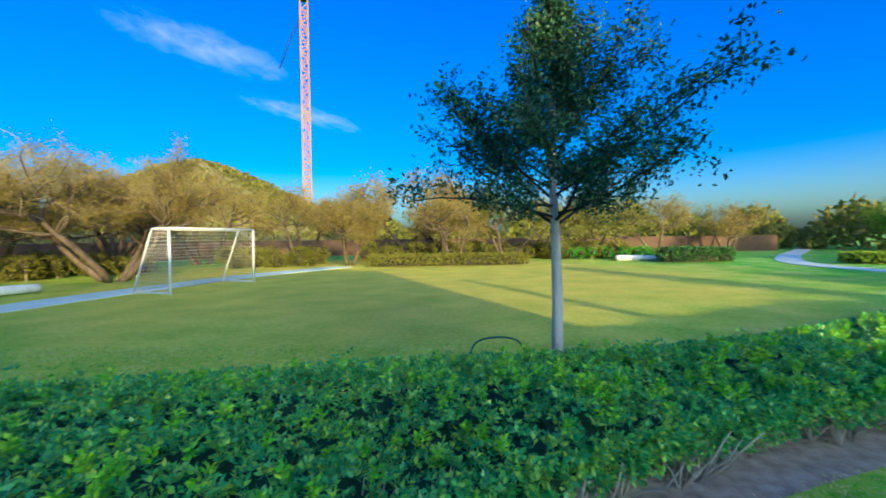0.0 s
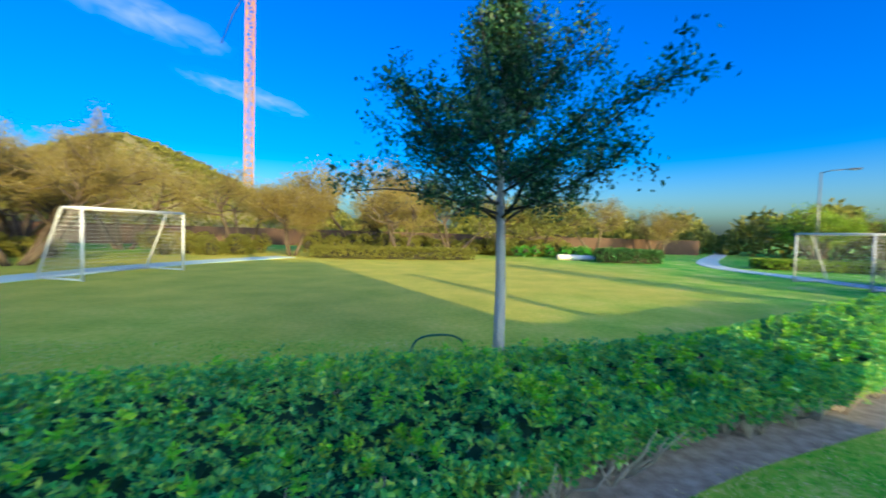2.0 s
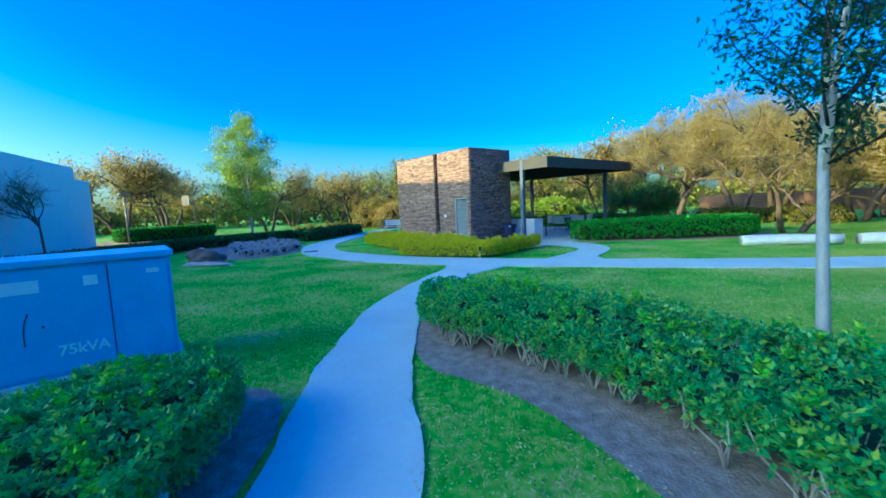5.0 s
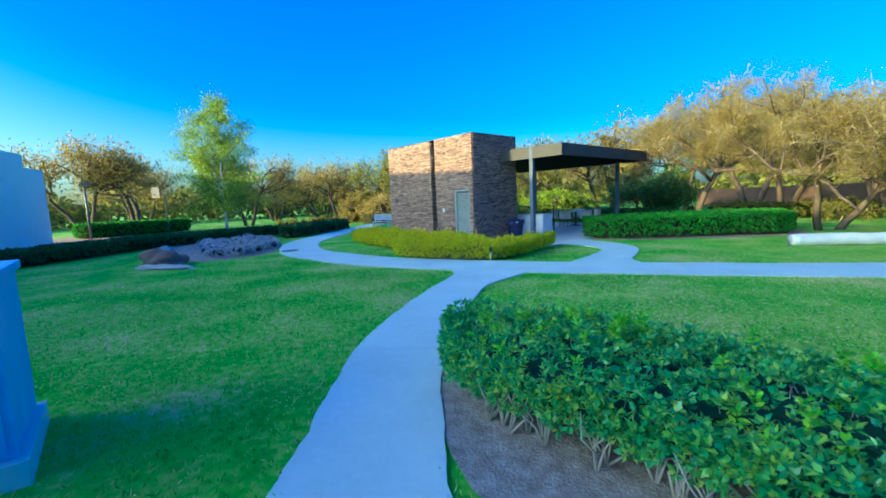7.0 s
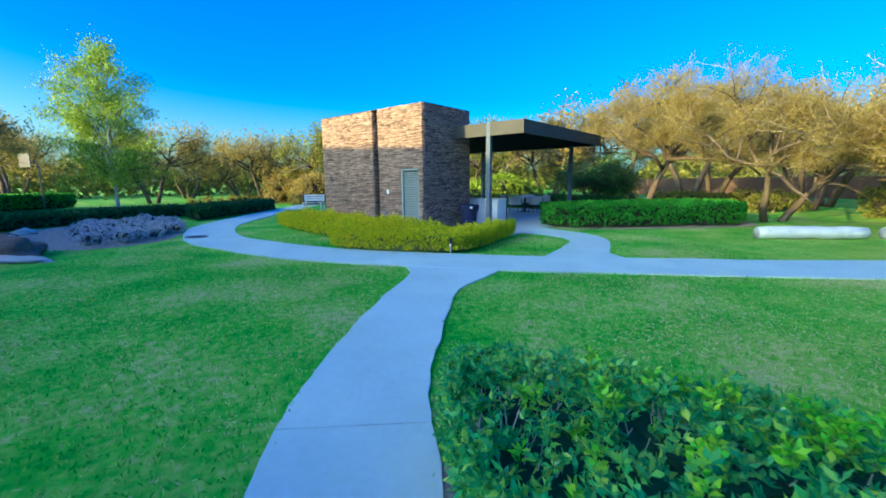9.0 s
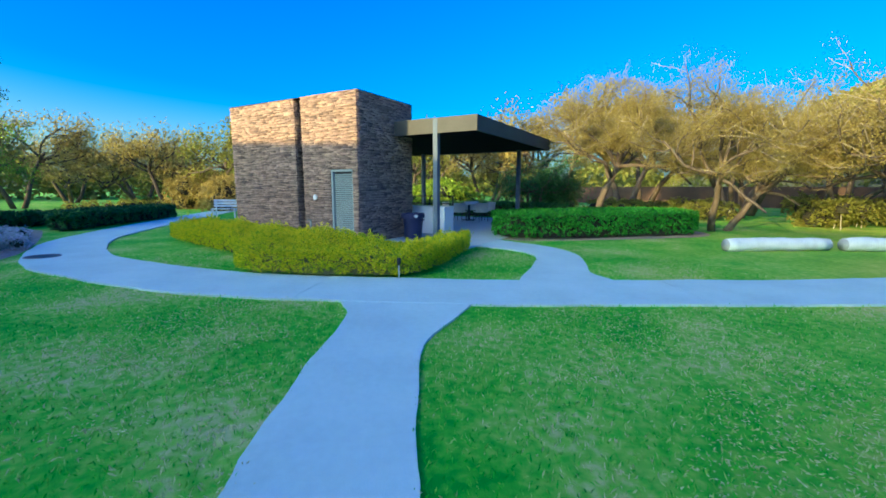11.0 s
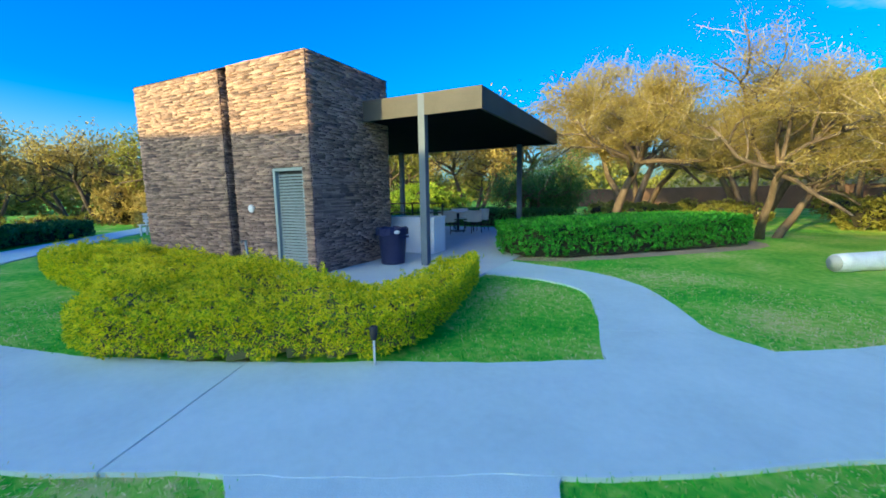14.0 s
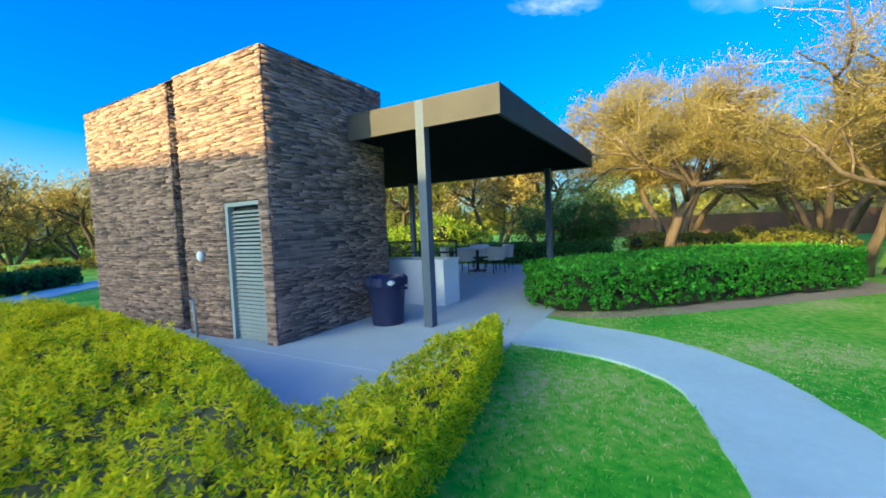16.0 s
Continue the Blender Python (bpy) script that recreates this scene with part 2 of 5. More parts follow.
def box(bm, lo, hi, m=None, bevel=0.0):
    made = bmesh.ops.create_cube(bm, size=1)["verts"]
    lo, hi = Vector(lo), Vector(hi)
    for v in made:
        v.co = Vector([lo[i] + (v.co[i] + 0.5) * (hi[i] - lo[i]) for i in range(3)])
    if bevel:
        edges = {e for v in made for e in v.link_edges}
        got = bmesh.ops.bevel(bm, geom=list(edges), offset=bevel, segments=2, profile=0.7, affect="EDGES")
        made = list({v for f in got["faces"] for v in f.verts} | {v for v in made if v.is_valid})
    if m is not None:
        bmesh.ops.transform(bm, matrix=m, verts=made)
    return made


def boxpart(name, lo, hi, mat, parent=None, label="", bevel=0.0, m=None, kind=""):
    bm = bmesh.new()
    box(bm, lo, hi, m, bevel)
    return part(name, bm, mat, parent, label, kind=kind)


def tube(points, radii, sides=6, cap=True):
    """Vertices and faces of a tapered tube along points."""
    pts = np.array(points, float)
    n = len(pts)
    tang = np.gradient(pts, axis=0)
    tang /= np.linalg.norm(tang, axis=1)[:, None] + 1e-9
    ref = np.array([0, 0, 1.0]) if abs(tang[0][2]) < 0.9 else np.array([1.0, 0, 0])
    a = np.cross(tang, ref)
    a /= np.linalg.norm(a, axis=1)[:, None] + 1e-9
    b = np.cross(tang, a)
    ang = np.arange(sides) * 2 * math.pi / sides
    r = np.broadcast_to(np.array(radii, float), (n,))
    v = pts[:, None] + r[:, None, None] * (np.cos(ang)[None, :, None] * a[:, None] + np.sin(ang)[None, :, None] * b[:, None])
    v = v.reshape(-1, 3)
    f = []
    for i in range(n - 1):
        for j in range(sides):
            k = (j + 1) % sides
            f.append((i * sides + j, i * sides + k, (i + 1) * sides + k, (i + 1) * sides + j))
    if cap:
        f.append(tuple(range(sides))[::-1])
        f.append(tuple((n - 1) * sides + j for j in range(sides)))
    return v, f


def tubes(name, runs, mat, parent=None, label="", sides=6, smooth=True, kind=""):
    vs, fs, at = [], [], 0
    for pts, rad in runs:
        v, f = tube(pts, rad, sides)
        vs.append(v)
        fs += [tuple(i + at for i in face) for face in f]
        at += len(v)
    return mesh_object(name, np.concatenate(vs), fs, mat, parent, label, smooth, kind)


def quads_object(name, v, mat, parent=None, label="", kind=""):
    """v: n x 4 x 3, one loose quad each."""
    n = len(v)
    me = bpy.data.meshes.new(name)
    me.vertices.add(n * 4)
    me.vertices.foreach_set("co", v.astype(np.float32).reshape(-1))
    me.loops.add(n * 4)
    me.loops.foreach_set("vertex_index", np.arange(n * 4, dtype=np.int32))
    me.polygons.add(n)
    me.polygons.foreach_set("loop_start", np.arange(n, dtype=np.int32) * 4)
    me.update(calc_edges=True)
    me.materials.append(mat)
    ob = new(name, me)
    ob.parent = parent
    return tagged(ob, label, kind=kind)


def unit(a):
    return a / (np.linalg.norm(a, axis=-1, keepdims=True) + 1e-9)


def leaf_quads(centres, along, length, width, rng):
    """A folded leaf at each centre, that points along."""
    n = len(centres)
    along = unit(along)
    side = unit(np.cross(along, rng.normal(size=(n, 3))))
    up = np.cross(side, along)
    ln = (length * rng.uniform(0.65, 1.3, n))[:, None]
    wd = (width * rng.uniform(0.7, 1.25, n))[:, None]
    base = centres
    mid = centres + along * ln * 0.5
    v = np.empty((n, 4, 3))
    v[:, 0] = base
    v[:, 1] = mid + side * wd * 0.5 + up * wd * 0.22
    v[:, 2] = base + along * ln - up * ln * 0.12
    v[:, 3] = mid - side * wd * 0.5 + up * wd * 0.22
    return v


def rosettes(centres, axes, per, length, width, rng, open_deg=(35, 85)):
    """Clusters of leaves round an axis."""
    n = len(centres)
    axes = unit(axes)
    a = unit(np.cross(axes, rng.normal(size=(n, 3))))
    b = np.cross(axes, a)
    c = np.repeat(centres, per, 0)
    phi = rng.uniform(0, 2 * math.pi, n)[:, None] + np.arange(per)[None] * 2.4
    tilt = np.radians(rng.uniform(*open_deg, (n, per)))
    d = axes[:, None] * np.cos(tilt)[..., None] + np.sin(tilt)[..., None] * (np.cos(phi)[..., None] * a[:, None] + np.sin(phi)[..., None] * b[:, None])
    return leaf_quads(c + d.reshape(-1, 3) * length * 0.1, d.reshape(-1, 3), length, width, rng)


def inside(poly, p):
    poly = np.array(poly)
    x, y = p[:, 0], p[:, 1]
    got = np.zeros(len(p), bool)
    for (x0, y0), (x1, y1) in zip(poly, np.roll(poly, -1, 0)):
        cross = ((y0 > y) != (y1 > y)) & (x < (x1 - x0) * (y - y0) / (y1 - y0 + 1e-12) + x0)
        got ^= cross
    return got


def edge_distance(poly, p):
    poly = np.array(poly)
    best = np.full(len(p), 1e9)
    for a, b in zip(poly, np.roll(poly, -1, 0)):
        t = np.clip(((p - a) @ (b - a)) / ((b - a) @ (b - a)), 0, 1)
        best = np.minimum(best, np.linalg.norm(p - a - t[:, None] * (b - a), axis=1))
    return best


def sample(poly, n, rng):
    lo, hi = np.min(poly, 0), np.max(poly, 0)
    out = np.empty((0, 2))
    while len(out) < n:
        p = rng.uniform(lo, hi, (n * 2, 2))
        out = np.concatenate([out, p[inside(poly, p)]])
    return out[:n]


def area(poly):
    p = np.array(poly)
    q = np.roll(p, -1, 0)
    return abs(np.sum(p[:, 0] * q[:, 1] - q[:, 0] * p[:, 1])) / 2


def wave(p, k, seed):
    """A smooth bumpy field over the plan."""
    r = np.random.default_rng(seed)
    s = np.zeros(len(p))
    for i in range(6):
        d = r.normal(size=2) * k
        s += np.sin(p @ d + r.uniform(0, 6.28))
    return s / 6


def smooth_poly(poly, rounds=2):
    p = np.array(poly, float)
    for _ in range(rounds):
        q = np.roll(p, -1, 0)
        p = np.stack([0.75 * p + 0.25 * q, 0.25 * p + 0.75 * q], 1).reshape(-1, 2)
    return p


def hedge(name, poly, height, mat, label, leaf=(0.06, 0.035), cover=2.4, seed=1, per=6, bumpy=0.05, group="", legs=0, low=0.08, lump=4.0, spread=0.45, core=None, sprig=0.03, young=None, bare=0.0):
    """A clipped hedge over an outline: leaves in rosettes on its shell, a twiggy core darkened for inner shade, bare
    legs at its foot.
    """
    rng = np.random.default_rng(seed)
    poly = smooth_poly(poly)
    ob = thing(name, label, "hedge", group)
    one = leaf[0] * leaf[1] * 0.5
    top_n = int(area(poly) * cover / one / per)
    p = sample(poly, top_n, rng)
    d = edge_distance(poly, p)
    z = height * (1 - 0.35 * np.exp(-d / 0.06)) + bumpy * wave(p, lump, seed) + bumpy * 0.6 * wave(p, 14.0, seed + 1) - rng.exponential(0.035, top_n) + (rng.uniform(0, 1, top_n) < 0.1) * rng.uniform(0, sprig, top_n)
    if bare:
        keep = (wave(p, 2.4, seed + 7) < 0.32) | (rng.uniform(0, 1, top_n) > bare)
        p, z = p[keep], z[keep]
        top_n = len(p)
    cen = np.column_stack([p, z])
    ax = rng.normal(0, spread, (top_n, 3)) + [0, 0, 1]
    # sides
    q = np.roll(poly, -1, 0)
    seg = np.linalg.norm(q - poly, axis=1)
    side_n = int(seg.sum() * height * cover / one / per)
    i = rng.choice(len(poly), side_n, p=seg / seg.sum())
    t = rng.uniform(0, 1, side_n)[:, None]
    sp = poly[i] * (1 - t) + q[i] * t
    tang = unit(q[i] - poly[i])
    nrm = np.column_stack([tang[:, 1], -tang[:, 0]])
    if np.sum(poly[:, 0] * q[:, 1] - q[:, 0] * poly[:, 1]) < 0:
        nrm = -nrm
    sz = height * (low / height + (1 - low / height) * rng.uniform(0, 1, side_n) ** 0.8)
    inset = rng.exponential(0.04, side_n) + 0.10 * np.clip(0.25 - sz / height, 0, 1) / 0.25 - 0.05 * wave(np.column_stack([sp[:, 0] + sp[:, 1], sz * 3]), 3, seed + 2)
    sc = np.column_stack([sp - nrm * inset[:, None], sz])
    sa = np.column_stack([nrm, np.full(side_n, 0.4)]) + rng.normal(0, 0.4, (side_n, 3))
    quads = rosettes(np.concatenate([cen, sc]), np.concatenate([ax, sa]), per, leaf[0], leaf[1], rng)
    quads_object("foliage", quads, mat, ob, kind="stuff")
    if sprig > 0.05:
        pick = rng.choice(top_n, int(area(poly) * (34 if young else 17)))
        pick = np.concatenate([pick, pick[wave(p[pick], 1.3, seed + 5) > 0.2]])
        tip = cen[pick] + np.column_stack([rng.normal(0, 0.02, (len(pick), 2)), rng.uniform(0.0, 0.07, len(pick))])
        stack = np.concatenate([tip, tip + [0, 0, 0.03], tip + [0.005, 0.0, 0.055]])
        quads_object("young_growth", rosettes(stack, rng.normal(0, 0.25, (len(stack), 3)) + [0, 0, 1], 6, leaf[0] * 0.95, leaf[1] * 0.9, rng), young or SPRIG, ob, "bright yellow-green young leaf sprigs", kind="stuff")
    # inner mass of twigs, coloured dark to stand for shade between the leaves
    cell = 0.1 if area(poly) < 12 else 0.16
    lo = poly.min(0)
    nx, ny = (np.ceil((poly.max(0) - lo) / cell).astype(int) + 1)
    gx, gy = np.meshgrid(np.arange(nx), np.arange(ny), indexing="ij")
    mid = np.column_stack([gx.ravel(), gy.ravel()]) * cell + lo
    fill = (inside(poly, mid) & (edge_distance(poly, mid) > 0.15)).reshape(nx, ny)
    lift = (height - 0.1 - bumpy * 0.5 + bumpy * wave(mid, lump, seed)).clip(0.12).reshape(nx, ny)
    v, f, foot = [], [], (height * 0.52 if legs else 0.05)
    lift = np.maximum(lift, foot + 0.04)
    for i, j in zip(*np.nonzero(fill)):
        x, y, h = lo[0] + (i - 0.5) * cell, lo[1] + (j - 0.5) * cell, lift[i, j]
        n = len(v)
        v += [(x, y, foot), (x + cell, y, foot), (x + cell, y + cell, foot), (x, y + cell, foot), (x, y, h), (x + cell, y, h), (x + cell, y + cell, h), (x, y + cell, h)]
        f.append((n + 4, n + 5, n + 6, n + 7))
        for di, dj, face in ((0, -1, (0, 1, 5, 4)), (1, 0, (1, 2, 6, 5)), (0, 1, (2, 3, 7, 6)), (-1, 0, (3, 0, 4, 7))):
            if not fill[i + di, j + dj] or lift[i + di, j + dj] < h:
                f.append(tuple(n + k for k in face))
    mesh_object("shaded_core", v, f, core or TWIGSHADE, ob)
    if legs:
        runs = []
        spots_ = sample(poly, legs * 4, rng)
        spots_ = spots_[edge_distance(poly, spots_) > 0.13]
        for x, y in spots_[np.argsort(edge_distance(poly, spots_) + rng.uniform(0, 0.15, len(spots_)))][:legs]:
            for _ in range(4):
                lean, kink = rng.normal(0, 0.13, 2), rng.normal(0, 0.025, 2)
                runs.append(([(x, y, -0.01), (x + lean[0] * 0.3 + kink[0], y + lean[1] * 0.3 + kink[1], height * 0.25), (x + lean[0] * 0.75 - kink[0], y + lean[1] * 0.75 - kink[1], height * 0.5), (x + lean[0], y + lean[1], height * 0.8)], (0.009, 0.007, 0.006, 0.003)))
        tubes("stemwork", runs, STEM, ob, sides=4, kind="stuff")
    return ob


def bush(name, poly, height, mat, label, seed, leaf=(0.12, 0.05), lumps=None, cover=0.72):
    """A loose shrub: many uneven lumps of leaves over an outline."""
    rng = np.random.default_rng(seed)
    poly = np.array(poly, float)
    ob = thing(name, label, "shrub")
    k = lumps or max(4, int(area(poly) * 1.1))
    cen = sample(poly, k, rng)
    quads, vs, fs, at = [], [], [], 0
    for x, y in cen:
        r = height * rng.uniform(0.3, 0.52)
        zc = rng.uniform(0.35, 1.0) * (height - r * 0.8)
        n = int(4 * math.pi * r * r * cover / (leaf[0] * leaf[1] * 0.5) / 5)
        d = unit(rng.normal(size=(n, 3)))
        swell = 1 + 0.22 * np.sin(d @ rng.normal(0, 4, 3) + 1) + 0.12 * np.sin(d @ rng.normal(0, 9, 3))
        c = np.array([x, y, zc]) + d * (r * swell * rng.uniform(0.72, 1.08, n) ** 0.6)[:, None] * [1.1, 1.1, 0.9]
        up = c[:, 2] > 0.05
        quads.append(rosettes(c[up], d[up] + [0, 0, 0.3], 5, leaf[0], leaf[1], rng))
        pts = [(x, y, max(0.02, zc - r * 0.6)), (x, y, zc), (x, y, zc + r * 0.5)]
        v, f = tube(pts, (r * 0.45, r * 0.7, r * 0.3), 8)
        vs.append(v)
        fs += [tuple(q + at for q in face) for face in f]
        at += len(v)
    quads_object("foliage", np.concatenate(quads), mat, ob, kind="stuff")
    # solid dark lumps that stand for shade deep in the shrub
    mesh_object("shaded_core", np.concatenate(vs), fs, TWIGSHADE, ob, kind="stuff")
    runs = [([(x, y, -0.02), (x + rng.normal(0, 0.1), y + rng.normal(0, 0.1), height * 0.6)], (0.02, 0.01)) for x, y in cen]
    tubes("stemwork", runs, STEM, ob, sides=4, kind="stuff")
    return ob


def spline(points, step=0.25):
    """Points along a Catmull-Rom curve."""
    p = np.array(points, float)
    p = np.concatenate([[2 * p[0] - p[1]], p, [2 * p[-1] - p[-2]]])
    out = []
    for i in range(1, len(p) - 2):
        n = max(2, int(np.linalg.norm(p[i + 1] - p[i]) / step))
        t = np.linspace(0, 1, n, endpoint=False)[:, None]
        a, b, c, d = p[i - 1], p[i], p[i + 1], p[i + 2]
        out.append(0.5 * (2 * b + (c - a) * t + (2 * a - 5 * b + 4 * c - d) * t ** 2 + (3 * b - a - 3 * c + d) * t ** 3))
    return np.concatenate(out + [p[-2:-1]])


def line_distance(line, p):
    best = np.full(len(p), 1e9)
    for a, b in zip(line[:-1], line[1:]):
        t = np.clip(((p - a) @ (b - a)) / ((b - a) @ (b - a) + 1e-12), 0, 1)
        best = np.minimum(best, np.linalg.norm(p - a - t[:, None] * (b - a), axis=1))
    return best


def ribbon(points, widths, top, thick, mat, parent, joints=(), name="slab", seed=3):
    """A slab along a line, cut at the joints (0 to 1 along it)."""
    curve = spline(np.column_stack([points, widths]), 0.12)
    line, w = curve[:, :2], curve[:, 2]
    n = len(line)
    t = unit(np.gradient(line, axis=0))
    nrm = np.column_stack([-t[:, 1], t[:, 0]])
    rng = np.random.default_rng(seed)
    jit = np.convolve(rng.normal(0, 0.03, n + 4), np.ones(5) / 5, "valid"), np.convolve(rng.normal(0, 0.03, n + 4), np.ones(5) / 5, "valid")
    left, right = line + nrm * (w / 2 + jit[0])[:, None], line - nrm * (w / 2 + jit[1])[:, None]
    cuts = [0] + [int(j * (n - 1)) for j in joints] + [n - 1]
    for a, b in zip(cuts[:-1], cuts[1:]):
        k = np.arange(a, b + 1)
        gap_a, gap_b = (t[a] * 0.006 if a else 0 * t[a]), (t[b] * 0.006 if b < n - 1 else 0 * t[b])
        L, R = left[k].copy(), right[k].copy()
        L[0] += gap_a; R[0] += gap_a; L[-1] -= gap_b; R[-1] -= gap_b
        m = len(k)
        v = [(x, y, top) for x, y in L] + [(x, y, top) for x, y in R] + [(x, y, top - thick) for x, y in L] + [(x, y, top - thick) for x, y in R]
        f = []
        for i in range(m - 1):
            f += [(i, m + i, m + i + 1, i + 1), (i, i + 1, 2 * m + i + 1, 2 * m + i), (m + i + 1, m + i, 3 * m + i, 3 * m + i + 1)]
        f += [(0, 2 * m, 3 * m, m), (m - 1, 2 * m - 1, 4 * m - 1, 3 * m - 1)]
        mesh_object(name, v, f, mat, parent)
    return line[::3], w[::3] / 2


# ---------- trees ----------


def limb(rng, at, way, length, radius, wander, rise, steps=5):
    pts, d = [np.array(at, float)], unit(np.array(way, float))
    for _ in range(steps):
        d = unit(d + rng.normal(0, wander, 3) + np.array([0, 0, rise]))
        pts.append(pts[-1] + d * length / steps)
    return np.array(pts), d


def tree(name, label, at, seed, height, stems=1, trunk=1.6, radius=0.09, spread=0.8, reach=1.0, levels=3, kids=5, leaf=(0.09, 0.05), leaves=30, mat=None, bark=None, lean=0.1, rise=0.05, wander=0.2, droop=0.0, straight=False, group="", turn=0.0, cluster=0.25, category="tree", twig_bark=None, fine_twigs=True, clear=0.0):
    """Stems that fork into limbs and twigs, with leaves round the twigs."""
    rng = np.random.default_rng(seed)
    runs, twigs = [], []

    def grow(p, d, length, r, level):
        pts, last = limb(rng, p, d, length, r, wander * (1 if level else 0.4), rise if level else 0.05, 5 if level < levels else 3)
        runs.append((pts, np.linspace(r, r * 0.55, len(pts))))
        if level >= levels:
            twigs.append(pts)
            return
        n = kids if level else kids + 1
        for k in range(n):
            f = 0.35 + 0.65 * (k + rng.uniform(0, 1)) / n if (level or straight) else rng.uniform(0.75, 1.0)
            i = min(len(pts) - 2, int(f * (len(pts) - 1)))
            q = pts[i] + (pts[i + 1] - pts[i]) * (f * (len(pts) - 1) - i)
            out = rng.normal(size=3)
            out -= last * (out @ last)
            out = unit(out)
            out[2] *= 0.6
            way = unit(last * (1 - spread * 0.5) + out * spread)
            way[2] -= droop * level * 0.3
            grow(q, way, length * rng.uniform(0.55, 0.85) * (reach if level == 0 else 0.85), r * 0.46, level + 1)

    for s in range(stems):
        a = turn + s * 2 * math.pi / stems + rng.uniform(-0.5, 0.5)
        tilt = lean if stems == 1 else lean + rng.uniform(-0.1, 0.15)
        d = (math.cos(a) * tilt, math.sin(a) * tilt, 1)
        off = 0.0 if stems == 1 else radius * 1.1
        grow((math.cos(a) * off, math.sin(a) * off, -0.05), d, trunk * (rng.uniform(0.85, 1.15)), radius, 0)
    tops = np.concatenate([r[0] for r in runs])
    k = height / max(0.1, tops[:, 2].max())
    ob = thing(name, label, category, group)
    twigs = [t for t in twigs if t[-1, 2] * k > clear]
    cut = [(p * k, r) for p, r in runs if r[0] > radius * 0.3 or p[-1, 2] * k > clear]
    big = [c for c in cut if c[1][0] > radius * 0.2]
    thin = [c for c in cut if c[1][0] <= radius * 0.2 and (fine_twigs or len(c[0]) > 4)]
    tubes("trunk", big, bark, ob, sides=6)
    if thin:
        tubes("branchwork", thin, twig_bark or bark, ob, sides=3, kind="stuff")
    pts = np.concatenate([(t[:-1, None] + (t[1:] - t[:-1])[:, None] * np.linspace(0, 1, 3)[None, :, None]).reshape(-1, 3) for t in twigs]) * k
    n = int(len(twigs) * leaves)
    c = pts[rng.integers(0, len(pts), n)] + rng.normal(0, cluster, (n, 3)) * [1, 1, 0.7]
    way = rng.normal(size=(n, 3)) + [0, 0, -droop * 2]
    quads_object("crown", leaf_quads(c, way, leaf[0], leaf[1], rng), mat, ob, kind="stuff")
    ob.matrix_world = pose(*at)
    return ob


def leader_tree(name, label, at, seed, height, first, radius, limbs, reach, twigs, leaf, leaves, mat, bark, cluster=0.1, up=(20, 60), droop=0.0, power=0.7, wobble=0.04, group="", forks=1):
    """A straight leader with limbs that shorten towards the top."""
    rng = np.random.default_rng(seed)
    runs, thin, spray = [], [], []
    for s in range(forks):
        n = 9
        pts = np.zeros((n, 3))
        pts[:, 2] = np.linspace(-0.05 if s == 0 else first * 0.97, height * (1 if s == 0 else 0.85), n)
        drift = np.cumsum(rng.normal(0, wobble, (n, 2)), 0)
        pts[:, :2] = drift * np.linspace(0, 1, n)[:, None]
        if s:
            pts[:, :2] += [np.interp(first, runs[0][0][:, 2], runs[0][0][:, k]) for k in (0, 1)]
        if s:
            away = rng.normal(size=2)
            pts[:, :2] += (away / np.linalg.norm(away))[None] * np.clip(pts[:, 2] - first, 0, 9)[:, None] * 0.16
        rad = np.linspace(radius, radius * 0.2, n) * (1 if s == 0 else 0.6)
        if s == 0:
            rad[0] *= 1.25
        runs.append((pts, rad))
        for i in range(limbs // forks):
            f = (i + rng.uniform(0, 0.9)) / (limbs // forks)
            z = first + (height * 0.96 - first) * f ** 1.25
            if z > pts[-1, 2]:
                continue
            p = np.array([np.interp(z, pts[:, 2], pts[:, k]) for k in range(3)])
            az, el = i * 2.4 + rng.uniform(-0.4, 0.4), radians(max(up[0] - 4, up[0] + (up[1] - up[0]) * f + rng.uniform(-12, 12)))
            length = reach * (1 - f) ** power * min(1.0, 0.55 + 3 * f) * rng.uniform(0.65, 1.15) + 0.15
            way = (math.cos(az) * math.cos(el), math.sin(az) * math.cos(el), math.sin(el))
            lp, last = limb(rng, p, way, length, 0, 0.14, -0.015 - droop * 0.2)
            thin.append((lp, np.linspace(radius * 0.32 * (1 - f * 0.6), 0.005, len(lp))))
            for k in range(twigs):
                g = 0.2 + 0.8 * (k + rng.uniform(0, 1)) / twigs
                q = np.array([np.interp(g * 5, np.arange(6), lp[:, c]) for c in range(3)])
                tw, _ = limb(rng, q, unit(last * 0.5 + rng.normal(size=3) * 0.6 + np.array([0, 0, 0.1 - droop])), 0.42 * length * rng.uniform(0.4, 1.0) * (1.15 - g * 0.6), 0, 0.2, -droop * 0.4, 3)
                if droop == 0 and tw[:, 2].min() < first + 0.05:
                    continue
                thin.append((tw, np.linspace(0.006, 0.002, len(tw))))
                spray.append(tw)
    ob = thing(name, label, "tree", group)
    tubes("trunk", runs, bark, ob, sides=10)
    tubes("branchwork", thin, DARKTWIG, ob, sides=3, kind="stuff")
    pts = np.concatenate([(t[:-1, None] + (t[1:] - t[:-1])[:, None] * np.linspace(0, 1, 4)[None, :, None]).reshape(-1, 3) for t in spray])
    n = len(spray) * leaves
    size = np.repeat([np.linalg.norm(t[-1] - t[0]) ** 0.7 for t in spray], len(pts) // len(spray))
    c = pts[rng.choice(len(pts), n, p=size / size.sum())] + rng.normal(0, cluster, (n, 3))
    way = rng.normal(size=(n, 3)) + [0, 0, -droop * 3]
    quads_object("crown", leaf_quads(c, way, leaf[0], leaf[1], rng), mat, ob, kind="stuff")
